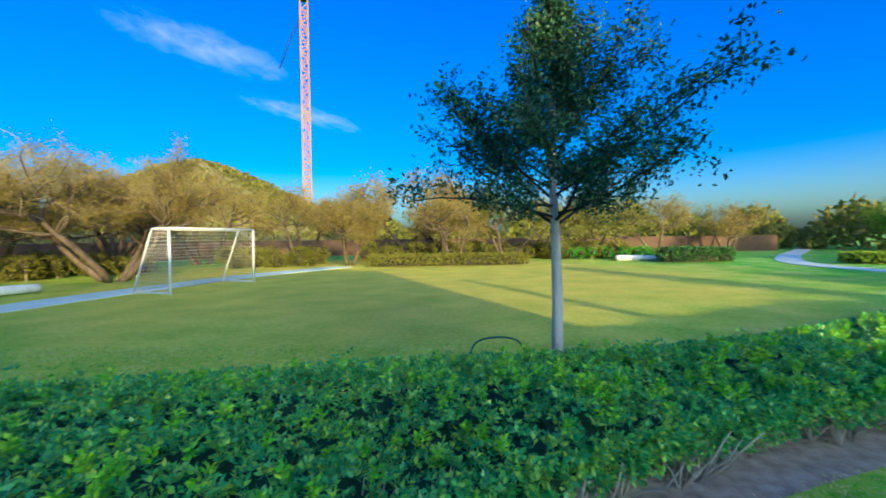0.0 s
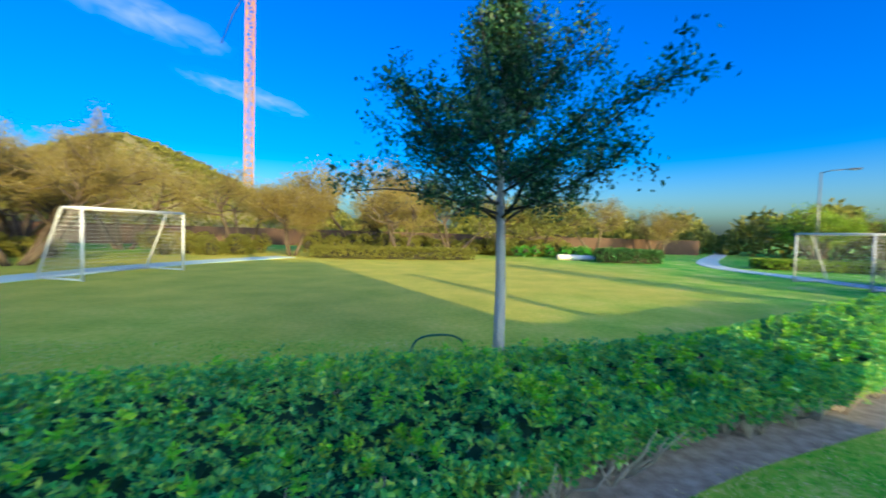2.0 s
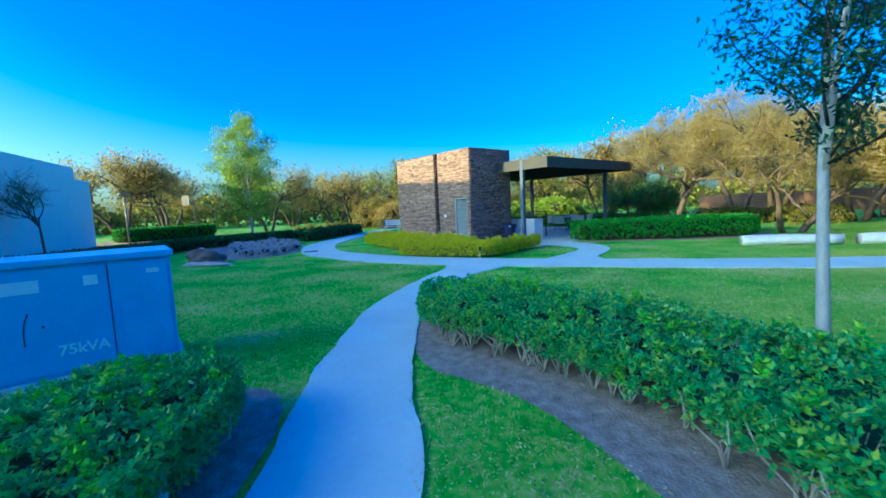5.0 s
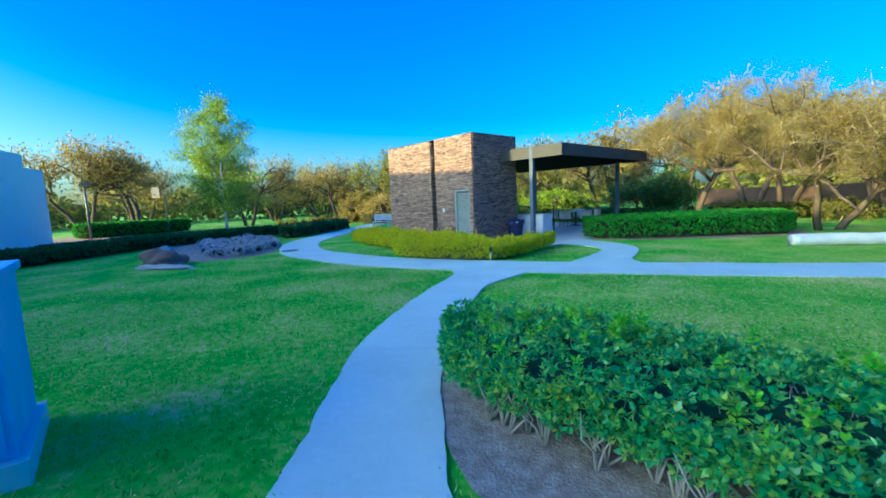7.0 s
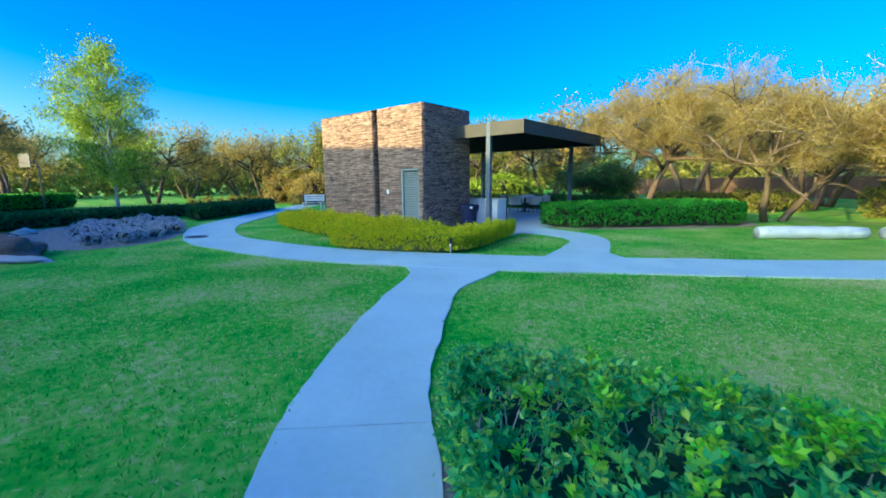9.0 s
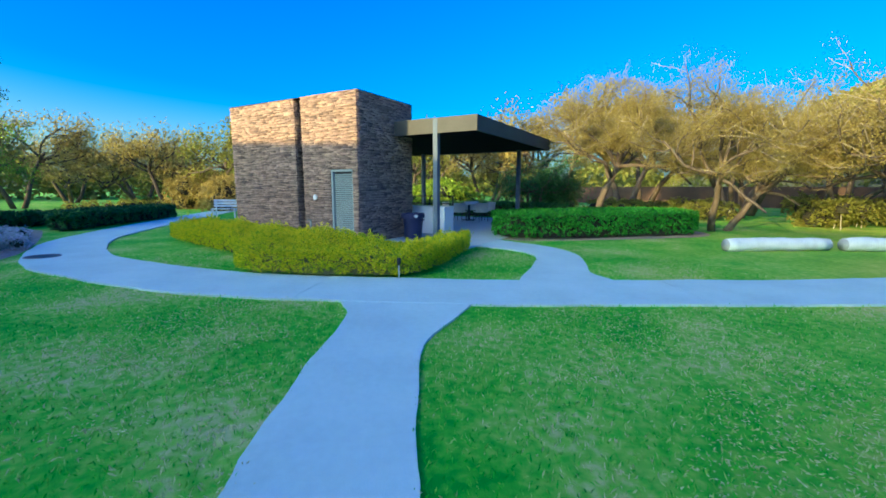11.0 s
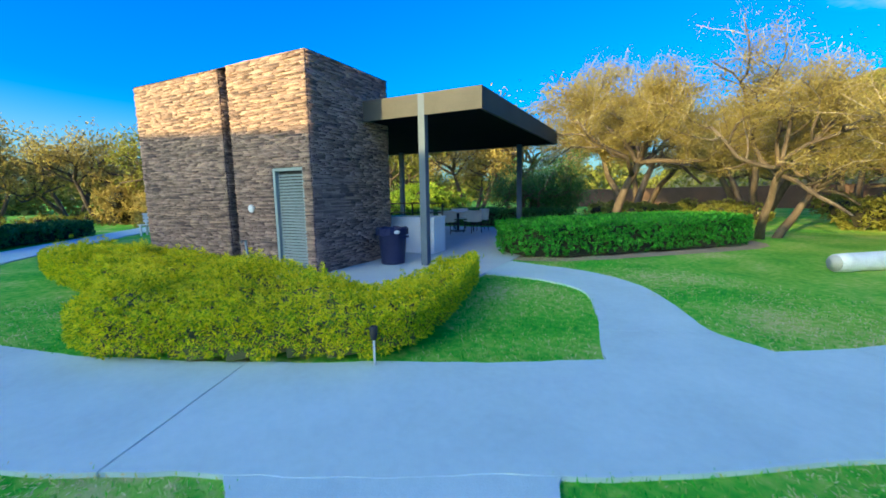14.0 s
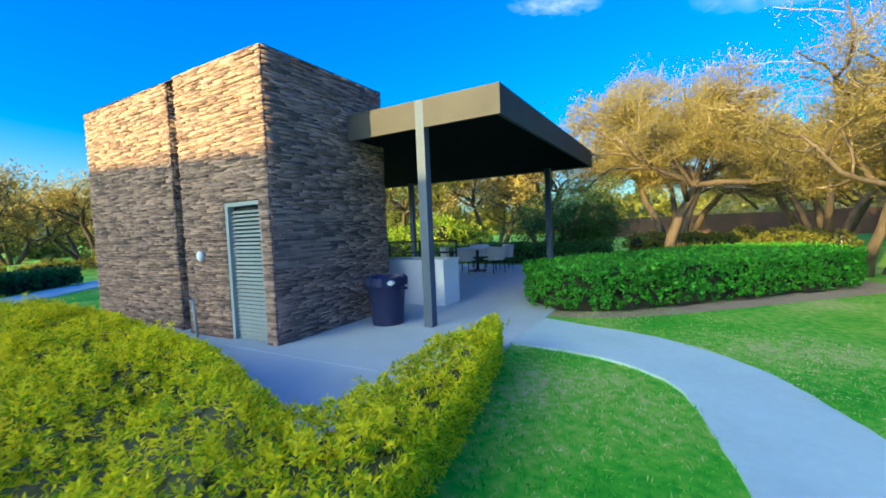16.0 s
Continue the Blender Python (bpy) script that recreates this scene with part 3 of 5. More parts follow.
    ob.matrix_world = pose(*at)
    return ob


# ---------- ground, paths ----------
ground = mesh_object("ground", [(x, y, 0) for x, y in ((-900, -900), (900, -900), (900, 900), (-900, 900))], [(0, 1, 2, 3)], LAWN)
tagged(ground, "short clipped lawn, green with dry yellow patches", "lawn", kind="structure")

WALKWAY = [(6, -1.9), (2, -1.6), (-1.5, -1.3), (-5, -1.26), (-6.1, -1.38), (-7.2, -1.44), (-8.5, -1.43), (-9.8, -1.27), (-11.1, -0.92), (-12.1, -0.58), (-12.85, -0.23), (-13.4, 0.08), (-13.95, 0.32)]
CROSS = [(-70, 3), (-52, -1.5), (-40, -4.6), (-30, -6.1), (-24.5, -6.65), (-22.2, -6.5), (-20.3, -5.95), (-18.74, -5.2), (-17.57, -4.15), (-16.64, -3.23), (-15.93, -2.37), (-15.08, -0.97), (-14.43, 0.35), (-13.72, 1.94), (-13.22, 3.38), (-12.8, 4.55), (-12.08, 6.7), (-11.35, 10.2), (-10.6, 14), (-9.0, 19.5), (-6, 25)]
CANOPYPATH = [(-13.9, 2.9), (-14.66, 3.24), (-15.5, 3.87), (-16.4, 4.33), (-17.3, 4.36), (-18.3, 3.95), (-19.4, 3.4)]
FARPATH = [(19.0, 12.6), (19.6, 17.5), (20.5, 23.5), (26, 31), (42, 48), (70, 80)]
pave = thing("pavement", "pale smooth concrete garden path with fine joints", "path", kind="structure")
lines = [ribbon(WALKWAY, [1.0] * 4 + [0.96] * 6 + [1.08, 1.4, 2.0], 0.025, 0.12, CONCRETE, pave, (0.3, 0.5, 0.75)),
         ribbon(CROSS, [1.42] * 21, 0.03, 0.12, CONCRETE, pave, (0.3, 0.45, 0.55, 0.617, 0.6825, 0.7445, 0.8), seed=5),
         ribbon(CANOPYPATH, [1.65, 1.12, 0.96, 1.0, 1.12, 1.3, 1.5], 0.027, 0.12, CONCRETE, pave, (0.16,), seed=6),
         ribbon(FARPATH, [1.4] * 6, 0.025, 0.1, CONCRETE, pave, (), seed=7)]

# ---------- pavilion ----------
CX, CY, ANG, TOP = -19.47, 0.51, 40.0, 3.9
P = pose(CX, CY, 0, 0, 0, ANG)      # x along the front wall to the corner, y into the depth
pavilion = thing("pavilion", "small flat-roofed pavilion clad in brown ledge stone", "building", at=P)
BODY = [((-5.15, 0.06), (-2.31, 2.41)), ((-1.96, 0.0), (0.0, 2.41)), ((-2.31, 0.7), (-1.96, 2.41))]
DOOR = (-0.93, -0.17, 1.95)


def wall_boxes():
    runs = [((*BODY[0][0], 0), (*BODY[0][1], TOP - 0.02)), ((*BODY[2][0], 0), (*BODY[2][1], TOP - 0.05)), ((-1.96, 0, 0), (DOOR[0], 2.41, TOP - 0.02)),
            ((DOOR[0], 0.14, 0), (DOOR[1], 2.41, DOOR[2])), ((DOOR[0], 0.0, DOOR[2]), (DOOR[1], 2.41, TOP - 0.02)), ((DOOR[1], 0.0, 0), (0.0, 2.41, TOP - 0.02))]
    return [boxpart("wall", a, b, MORTAR, pavilion, "dark backing behind ledge stone") for a, b in runs][-1]


wall = wall_boxes()

# door, canopy, counter
door = thing("door_1", "grey-green louvred steel door, closed", "door", kind="structure", at=P)
bm = bmesh.new()
box(bm, (DOOR[0], -0.012, 0.02), (DOOR[0] + 0.06, 0.12, DOOR[2]))
box(bm, (DOOR[1] - 0.035, -0.012, 0.02), (DOOR[1], 0.12, DOOR[2]))
box(bm, (DOOR[0] + 0.06, -0.012, DOOR[2] - 0.05), (DOOR[1] - 0.035, 0.12, DOOR[2]))
part("door_frame", bm, GREYPAINT, door)
boxpart("leaf", (DOOR[0] + 0.062, 0.085, 0.03), (DOOR[1] - 0.037, 0.12, DOOR[2] - 0.052), DARKMETAL, door)
bm = bmesh.new()
box(bm, (DOOR[0] + 0.066, 0.0, 0), (DOOR[1] - 0.041, 0.005, 0.055), pose(0, 0.025, 0, -54, 0, 0))
slat_mesh = bpy.data.meshes.new("louvre")
bm.to_mesh(slat_mesh)
bm.free()
slat_mesh.materials.append(GREYPAINT)
for i in range(33):
    s = new("louvre", slat_mesh)
    s.parent = door
    s.location = (0, 0, 0.06 + i * 0.0545)

canopy = thing("canopy", "flat dark bronze steel canopy on slim posts", "canopy", at=P)
U1, V0, V1, CTOP, DEEP = 2.6, 1.53, 8.1, 3.32, 0.4
boxpart("fascia", (0.004, V0, CTOP - DEEP), (U1, V0 + 0.06, CTOP), STEEL, canopy, bevel=0.006)
boxpart("fascia", (U1 - 0.06, V0 + 0.062, CTOP - DEEP), (U1, V1 - 0.062, CTOP), STEEL, canopy, bevel=0.006)
boxpart("fascia", (-4.2, V1 - 0.06, CTOP - DEEP), (U1, V1, CTOP), STEEL, canopy, bevel=0.006)
boxpart("fascia", (-4.2, 2.48, CTOP - DEEP), (-4.14, V1 - 0.062, CTOP), STEEL, canopy, bevel=0.006)
boxpart("roof_deck", (-4.136, 2.47, CTOP - 0.12), (U1 - 0.064, V1 - 0.064, CTOP - 0.02), STEEL, canopy)
boxpart("roof_deck", (0.006, V0 + 0.064, CTOP - 0.12), (U1 - 0.064, 2.466, CTOP - 0.02), STEEL, canopy)
boxpart("soffit", (-4.136, 2.47, CTOP - DEEP + 0.03), (U1 - 0.064, V1 - 0.064, CTOP - DEEP + 0.05), SOFFIT, canopy, "soffit boards coloured black for the shade under the canopy")
boxpart("soffit", (0.006, V0 + 0.064, CTOP - DEEP + 0.03), (U1 - 0.064, 2.466, CTOP - DEEP + 0.05), SOFFIT, canopy, "soffit boards coloured black for the shade under the canopy")
for u, v in ((1.3, V0 - 0.004), (1.45, V1 - 0.5), (-3.0, V1 - 0.5)):
    bm = bmesh.new()
    box(bm, (u, v, 0.02), (u + 0.14, v + 0.14, CTOP - DEEP + 0.03 if v > 3 else CTOP - 0.006), bevel=0.006)
    part("post", bm, POSTPAINT, canopy)

patio = boxpart("patio", (-4.6, -0.25, -0.1), (2.0, 10.6, 0.035), PATIO, m=P)
tagged(patio, "smooth pale grey concrete patio slab", "patio", kind="structure")
apron = boxpart("apron", (1.95, -0.25, -0.1), (2.75, 8.6, 0.033), PATIO, m=P)
tagged(apron, "smooth pale grey concrete patio slab", "patio", kind="structure")
forecourt = boxpart("forecourt", (-1.0, -1.65, -0.1), (2.7, -0.254, 0.031), PATIO, m=P)
tagged(forecourt, "smooth pale grey concrete slab at the wall's foot", "patio", kind="structure")
counter = thing("counter", "white masonry barbecue counter under the canopy", "counter", at=P)
boxpart("body", (-0.9, 3.0, 0.036), (0.82, 3.6, 0.86), WHITEWALL, counter, bevel=0.01)
boxpart("worktop", (-0.92, 2.98, 0.862), (0.84, 3.62, 0.9), WHITEWALL, counter, bevel=0.008)

bin_ = thing("trash_bin", "navy blue round plastic trash bin with bag", "trash bin", at=P @ pose(0.62, 1.55, 0.036) @ Matrix.Scale(1.07, 4))
bm = bmesh.new()
rings = [(0.0, 0.22), (0.02, 0.225), (0.58, 0.27), (0.6, 0.295), (0.64, 0.3), (0.655, 0.29), (0.64, 0.27), (0.3, 0.235)]
vs = [[bm.verts.new((r * math.cos(a * math.pi / 14), r * math.sin(a * math.pi / 14), z)) for a in range(28)] for z, r in rings]
for a, b in zip(vs[:-1], vs[1:]):
    for j in range(28):
        bm.faces.new((a[j], a[(j + 1) % 28], b[(j + 1) % 28], b[j]))
bm.faces.new(vs[0][::-1])
bm.faces.new(vs[-1])
part("body", bm, NAVY, bin_, smooth=True)
boxpart("handle", (0.27, -0.06, 0.5), (0.33, 0.06, 0.54), NAVY, bin_, bevel=0.008)
bm = bmesh.new()
vs = [[bm.verts.new(((r + 0.012 * math.sin(a * 2.3)) * math.cos(a * math.pi / 14), (r + 0.012 * math.sin(a * 2.3)) * math.sin(a * math.pi / 14), z + 0.012 * math.sin(a * 1.7))) for a in range(28)] for z, r in ((0.56, 0.303), (0.67, 0.306), (0.69, 0.29), (0.6, 0.26))]
for a, b in zip(vs[:-1], vs[1:]):
    for j in range(28):
        bm.faces.new((a[j], a[(j + 1) % 28], b[(j + 1) % 28], b[j]))
part("bin_bag", bm, NAVY, bin_, "black bag folded over the rim")

bm = bmesh.new()
bmesh.ops.create_icosphere(bm, subdivisions=3, radius=1)
for v in bm.verts:
    k = 1 + 0.25 * noise.noise(v.co * 2.2)
    v.co = Vector((0.23 + v.co.x * 0.06 * k, -0.2 + v.co.y * 0.04 * k, 0.62 + v.co.z * 0.035 * k))
part("bag_knot", bm, WHITE, bin_, "crumpled white bag hanging over the rim", smooth=True)

railing = thing("railing", "dark metal railing behind the counter", "railing", at=P)
for z in (0.62, 0.92, 1.18):
    tubes("rail", [([(-1.6, 4.6, z), (0.25, 4.6, z)], 0.022)], DARKMETAL, railing, sides=6)
for u in (-1.6, -0.7, 0.25):
    tubes("post", [([(u, 4.6, 0.03), (u, 4.6, 1.2)], 0.025)], DARKMETAL, railing, sides=6)

# ---------- hedges ----------
mulch_poly = smooth_poly([(-9.05, -1.0), (-6.9, -0.98), (-6.3, -0.15), (-5.7, 0.25), (-4.9, 0.55), (-3, 1.08), (-0.8, 1.4), (0.75, 1.87), (1.55, 2.36), (2.75, 2.81), (3.85, 3.11), (4.95, 3.41), (6.85, 4.21), (9.25, 5.16), (12.5, 6.65), (15, 6.2), (15.5, 8.2), (10, 8.3), (3.4, 5.0), (0.5, 4.5), (-4.5, 3.4), (-7.4, 1.6), (-9.1, 0)])
mulch = mesh_object("mulch_bed", [(x, y, 0.012) for x, y in mulch_poly], [tuple(range(len(mulch_poly)))], MULCH)
tagged(mulch, "strip of brown bark mulch and soil", "planting bed", kind="structure")
HEDGE_1 = [(-8.9, -0.92), (-7.6, -0.92), (-6.9, -0.15), (-6.2, 0.45), (-5.3, 0.85), (-4.2, 1.1), (-2.6, 1.45), (-0.8, 1.65), (0.5, 2.05), (1.4, 2.5), (2.6, 2.95), (3.7, 3.2), (4.8, 3.55), (6.7, 4.35), (9.1, 5.3), (12.3, 6.85), (14.7, 6.5), (15.0, 7.6), (12.4, 7.7), (9.8, 7.7), (6.5, 6.0), (3.4, 4.55), (0.5, 4.05), (-1.5, 3.85), (-4.3, 3.05), (-6.2, 2.05), (-7.4, 1.25), (-8.4, 0.4), (-9.1, -0.5)]
hedge("hedge", HEDGE_1, 0.54, HEDGE, "long clipped broad-leaved green hedge beside the lawn", (0.048, 0.024), 1.55, 11, 7, 0.16, legs=460, low=0.25, sprig=0.1, core=HEDGESHADE)
shade_poly = smooth_poly([(-6.4, -1.9), (-4.5, -1.78), (-1.8, -1.85), (-1.0, -2.6), (-1.4, -3.75), (-5.9, -3.75), (-6.6, -2.9)])
soil = mesh_object("mulch_bed", [(x, y, 0.012) for x, y in shade_poly], [tuple(range(len(shade_poly)))], MULCH)
tagged(soil, "brown mulched soil under the low hedge", "planting bed", kind="structure")
HEDGE_2 = [(-5.95, -2.05), (-4.4, -1.95), (-2.0, -2.05), (-1.2, -2.6), (-1.6, -3.5), (-4, -3.6), (-5.9, -3.5), (-6.2, -2.8)]
hedge("hedge", HEDGE_2, 0.5, HEDGE, "low clipped broad-leaved hedge beside the transformer", (0.048, 0.024), 1.9, 12, 7, 0.09, legs=110, low=0.2, sprig=0.1, core=HEDGESHADE)
GOLDEN_HEDGE = [(-23.0, -4.6), (-21.6, -4.1), (-20.2, -3.3), (-19.2, -2.7), (-18.3, -2.2), (-17.4, -2.1), (-16.4, -2.1), (-15.8, -1.05), (-15.36, -0.1), (-15.03, 0.72), (-15.85, 1.5), (-17.2, 2.55), (-18.1, 3.0), (-17.75, 2.7), (-17.1, 1.75), (-16.2, 0.95), (-16.35, 0.62), (-17.5, 0.25), (-18.5, -0.25), (-20.0, -1.15), (-21.5, -2.1), (-23.2, -3.6)]
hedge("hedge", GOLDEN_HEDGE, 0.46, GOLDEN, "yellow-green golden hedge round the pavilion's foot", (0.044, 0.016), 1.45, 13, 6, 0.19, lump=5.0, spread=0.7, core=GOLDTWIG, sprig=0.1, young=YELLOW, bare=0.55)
hedge("hedge", [(-19.95, 4.45), (-18.75, 5.1), (-18.4, 8.3), (-18.0, 11.5), (-20.8, 12.0), (-21.2, 8.5), (-21.0, 5.4)], 0.76, BOX, "dense clipped green box hedge beside the patio", (0.066, 0.037), 1.5, 14, 6, 0.03)
hedge("hedge", [tuple((P @ Vector((u, v, 0)))[:2]) for u, v in ((-4.4, 10.9), (2.6, 10.9), (2.6, 12.0), (-4.4, 12.0))], 0.75, DARKLEAF, "dark clipped hedge behind the patio", (0.08, 0.045), 1.6, 28, 5, 0.05)
hedge("hedge", [(-4.6, 24.3), (5.2, 24.9), (5.2, 25.8), (-4.6, 25.3)], 0.7, OLIVE, "low clipped hedge along the far edge of the lawn", (0.12, 0.07), 1.5, 15, 5, 0.04)
hedge("hedge", [(-25.6, -8.0), (-28.2, -7.6), (-32.3, -6.3), (-32.9, -7.0), (-29.4, -8.6), (-26.4, -9.2)], 0.62, DARKLEAF, "low dark clipped hedge beside the path", (0.12, 0.07), 1.5, 16, 5, 0.05)
hedge("hedge", [(-12.5, -16.5), (-17.5, -14.2), (-21.5, -13.6), (-24.8, -13.0), (-28.5, -9.6), (-30.5, -9.8), (-26, -14.6), (-21.5, -15.2), (-17, -16), (-12.8, -18)], 0.5, DARKLEAF, "low dark clipped hedge behind the flower bed", (0.12, 0.07), 1.5, 17, 5, 0.06)
bush("flower_bed", [(-18.5, -8.4), (-18.6, -7.5), (-20.2, -6.7), (-24.4, -8.6), (-26.0, -10.8), (-23.2, -11.6)], 0.36, LILAC, "bed of silvery shrubs with lilac flowers", 27, (0.06, 0.022), 110, 0.7)
bed_poly = smooth_poly([(-17.9, -9.0), (-17.9, -7.4), (-19.6, -6.5), (-24.0, -8.0), (-28.0, -9.8), (-24.8, -13.0), (-21.0, -12.6)])
bed = mesh_object("flower_bed_soil", [(x, y, 0.012) for x, y in bed_poly], [tuple(range(len(bed_poly)))], MULCH)
tagged(bed, "dark mulched soil of the flower bed", "planting bed", kind="structure")
worn_poly = smooth_poly([(-19.9, 4.3), (-18.55, 4.85), (-18.0, 8.2), (-17.6, 11.7), (-20.8, 12.4), (-21.4, 8.5), (-21.2, 5.2)])
worn = mesh_object("worn_earth", [(x, y, 0.01) for x, y in worn_poly], [tuple(range(len(worn_poly)))], EARTH)
tagged(worn, "worn bare earth along the box hedge", "bare earth", kind="structure")
hedge("hedge", [(-33.2, -24.2), (-40, -20.8), (-41, -22.5), (-34.2, -26.5)], 1.0, BOX, "tall clipped bright green hedge by the court", (0.12, 0.07), 1.5, 18, 5, 0.04)
hedge("hedge", [(13.5, 25.2), (18.2, 25.2), (18.2, 26.6), (13.5, 26.6)], 0.9, DARKLEAF, "dark square-clipped hedge beside the far path", (0.12, 0.07), 1.5, 19, 5, 0.04)
hedge("hedge", [(22.2, 22.2), (30, 19), (31, 20.5), (23, 24.5)], 0.6, FRESH, "low sunlit yellow-green hedge beside the far path", (0.12, 0.07), 1.5, 20, 5, 0.05)

# ---------- trees ----------
leader_tree("oak_tree", "young live oak with pale trunk and dark green leaves", (1.2, 4.32, 0), 15, 4.7, 1.8, 0.066, 58, 2.45, 11, (0.05, 0.025), 46, OAK, PALEBARK, 0.06, (24, 48), 0.0, 1.7, 0.03, forks=1)
leader_tree("slim_tree", "slender young tree with grey trunk and sparse leaves", (-5.95, 2.35, 0), 8, 4.9, 1.75, 0.05, 34, 1.0, 6, (0.065, 0.022), 38, OAK, PALEBARK, 0.06, (35, 65), 0.0, 0.4, 0.03, forks=2)
leader_tree("birch_tree", "tall light green birch-like tree with drooping leaves", (-27.3, -12.0, 0), 9, 7.3, 1.7, 0.08, 40, 2.9, 9, (0.1, 0.045), 80, FRESH, PALEBARK, 0.17, (30, 70), 0.45, 0.4, 0.05, forks=2)



def mesquite(at, seed, height, stems, trunk, radius, lean, reach, leaf, leaves, mat, cluster, kids=4, label="spreading mesquite with golden dry foliage and twisted grey limbs", turn=0.0, fine=True):
    return tree("mesquite_tree", label, at, seed, height, stems, trunk, radius, 0.85, reach, 3, kids, leaf, leaves, mat, BARK, lean, 0.045, 0.28, cluster=cluster, group="mesquites round the lawn", turn=turn, twig_bark=TWIGBARK, fine_twigs=fine, clear=0.33 * height)


mesquite((-13.9, 17.3, 0), 21, 6.4, 4, 2.0, 0.15, 0.65, 0.9, (0.095, 0.03), 80, MESQUITE, 0.18, 6)
mesquite((-19.0, 12.95, 0), 22, 5.6, 2, 1.3, 0.13, 0.5, 1.3, (0.062, 0.019), 165, MESQUITE, 0.15, 6, turn=1.2)
mesquite((-22.1, 10.15, 0), 26, 6.3, 1, 1.35, 0.17, 0.1, 1.35, (0.062, 0.019), 330, MESQUITE, 0.15, 6)
mesquite((-27.5, 16.8, 0), 23, 8.4, 2, 2.2, 0.2, 0.25, 1.1, (0.095, 0.03), 160, MESQUITE, 0.17, 6)
mesquite((-6.0, 26.5, 0), 24, 4.6, 3, 2.0, 0.12, 0.5, 0.85, (0.12, 0.04), 60, MESQUITE, 0.25, 5, "golden dry mesquite with bare twisted limbs")
GOLD, GREENISH = "golden dry mesquite in the belt of trees", "olive green mesquite in the belt of trees"
M = [mesquite((0.5, 31, 0), 31, 6.0, 3, 2.1, 0.16, 0.55, 0.85, (0.23, 0.085), 24, MESQUITE, 0.28, 4, GOLD, fine=False),
     mesquite((4.5, 30, 0), 32, 5.4, 3, 2.2, 0.13, 0.45, 0.9, (0.23, 0.085), 24, OLIVE, 0.28, 4, GREENISH, fine=False),
     mesquite((-3, 35, 0), 33, 7.6, 2, 2.7, 0.18, 0.25, 0.9, (0.26, 0.095), 19, MESQUITE, 0.3, 5, GOLD, fine=False),
     mesquite((-10, 29.5, 0), 34, 5.6, 3, 2.0, 0.14, 0.5, 0.85, (0.15, 0.05), 34, MESQUITE, 0.26, 4, "thin half-bare mesquite in the belt of trees", fine=False),
     mesquite((36, 31, 0), 35, 5.0, 3, 2.0, 0.14, 0.5, 0.9, (0.23, 0.09), 25, FRESH, 0.28, 4, "light green mesquite beside the far road", fine=False),
     mesquite((-24.5, 22.5, 0), 36, 7.2, 3, 2.1, 0.18, 0.5, 0.9, (0.115, 0.036), 105, MESQUITE, 0.22, 4, "tall golden mesquite with a feathery crown")]
belt = [(0, 9, 35, 0.9, 4.2), (1, 12.5, 33.5, 1.0, 5), (3, 19, 37, 1.0, 0.9), (0, 27.5, 40, 0.85, 2.0),
         (5, -19, 24, 0.95, 2.5), (5, -23, 19.5, 0.9, 5.2), (3, -17, 29, 1.2, 1.0), (2, -31, 22, 1.05, 3.4), (0, -35, 12, 1.0, 0.2), (1, -34, 6.5, 1.0, 2.9), (3, -38, 17, 1.25, 4.0)]
court = [         (0, -43, -9, 0.95, 1.1), (1, -41, -4.3, 1.1, 2.8), (0, -50, -13, 1.1, 3.7), (2, -47, 0, 0.9, 5.5), (0, -56, -20, 1.1, 4.4), (2, -42, -27, 1.05, 0.6), (3, -50, -32, 1.3, 1.8), (2, -45, -18.5, 0.9, 2.6), (2, -39, -29, 1.0, 2.0)]
roadside = [         (4, 41, 35, 1.0, 1.7), (4, 33, 22, 0.85, 4.9), (3, 44, 36, 0.9, 3.0), (4, 41, 22, 0.9, 0.8), (0, 48, 27, 0.85, 2.3), (1, 42, 12, 0.9, 1.5), (3, 0.5, 26.8, 0.8, 2.2), (0, -24, 30, 1.2, 3.9), (2, -44, 10, 1.0, 4.1), (2, -32, 15.5, 1.0, 0.7)]
for i, x, y, s, r in belt + court + roadside:
    copy_thing(M[i], pose(x, y, 0, 0, 0, math.degrees(r)) @ Matrix.Scale(s, 4))

# ---------- houses behind, that shade the lawn ----------
ANG_H = math.degrees(math.atan2(9.1, 22.3))
house = thing("house", "plain white rendered two-storey house", "house", at=pose(9.35, -7.68, 0, 0, 0, ANG_H))
boxpart("wall", (-32, -9, 0), (-29, 0, 6.0), WHITEWALL, house)
boxpart("wall", (-40.6, -9, 0), (-32.004, 0, 5.0), WHITEWALL, house)
boxpart("wall", (-43.6, -8, 0), (-40.604, -0.3, 4.4), WHITEWALL, house)
# unseen block, added and set back to cast shade while leaving sky open
rear = thing("house", "unseen long white block added to shade the lawn", "house", at=pose(11.35, -12.26, 0, 0, 0, ANG_H))
boxpart("wall", (-29, -4, 0), (0, 0, 6.93), WHITEWALL, rear)
low = thing("house", "plain white rendered low house", "house", at=pose(14.65, -15.8, 0, 0, 0, ANG_H))
boxpart("wall", (-2.6, -9, 0), (22, 0, 4.0), WHITEWALL, low)
boxpart("wall", (7.1, -4, 4.0), (8.6, 0, 7.2), WHITEWALL, low)
boxpart("chimney", (0.1, -0.6, 4.0), (0.5, -0.1, 6.6), WHITEWALL, low)
# ---------- goals ----------


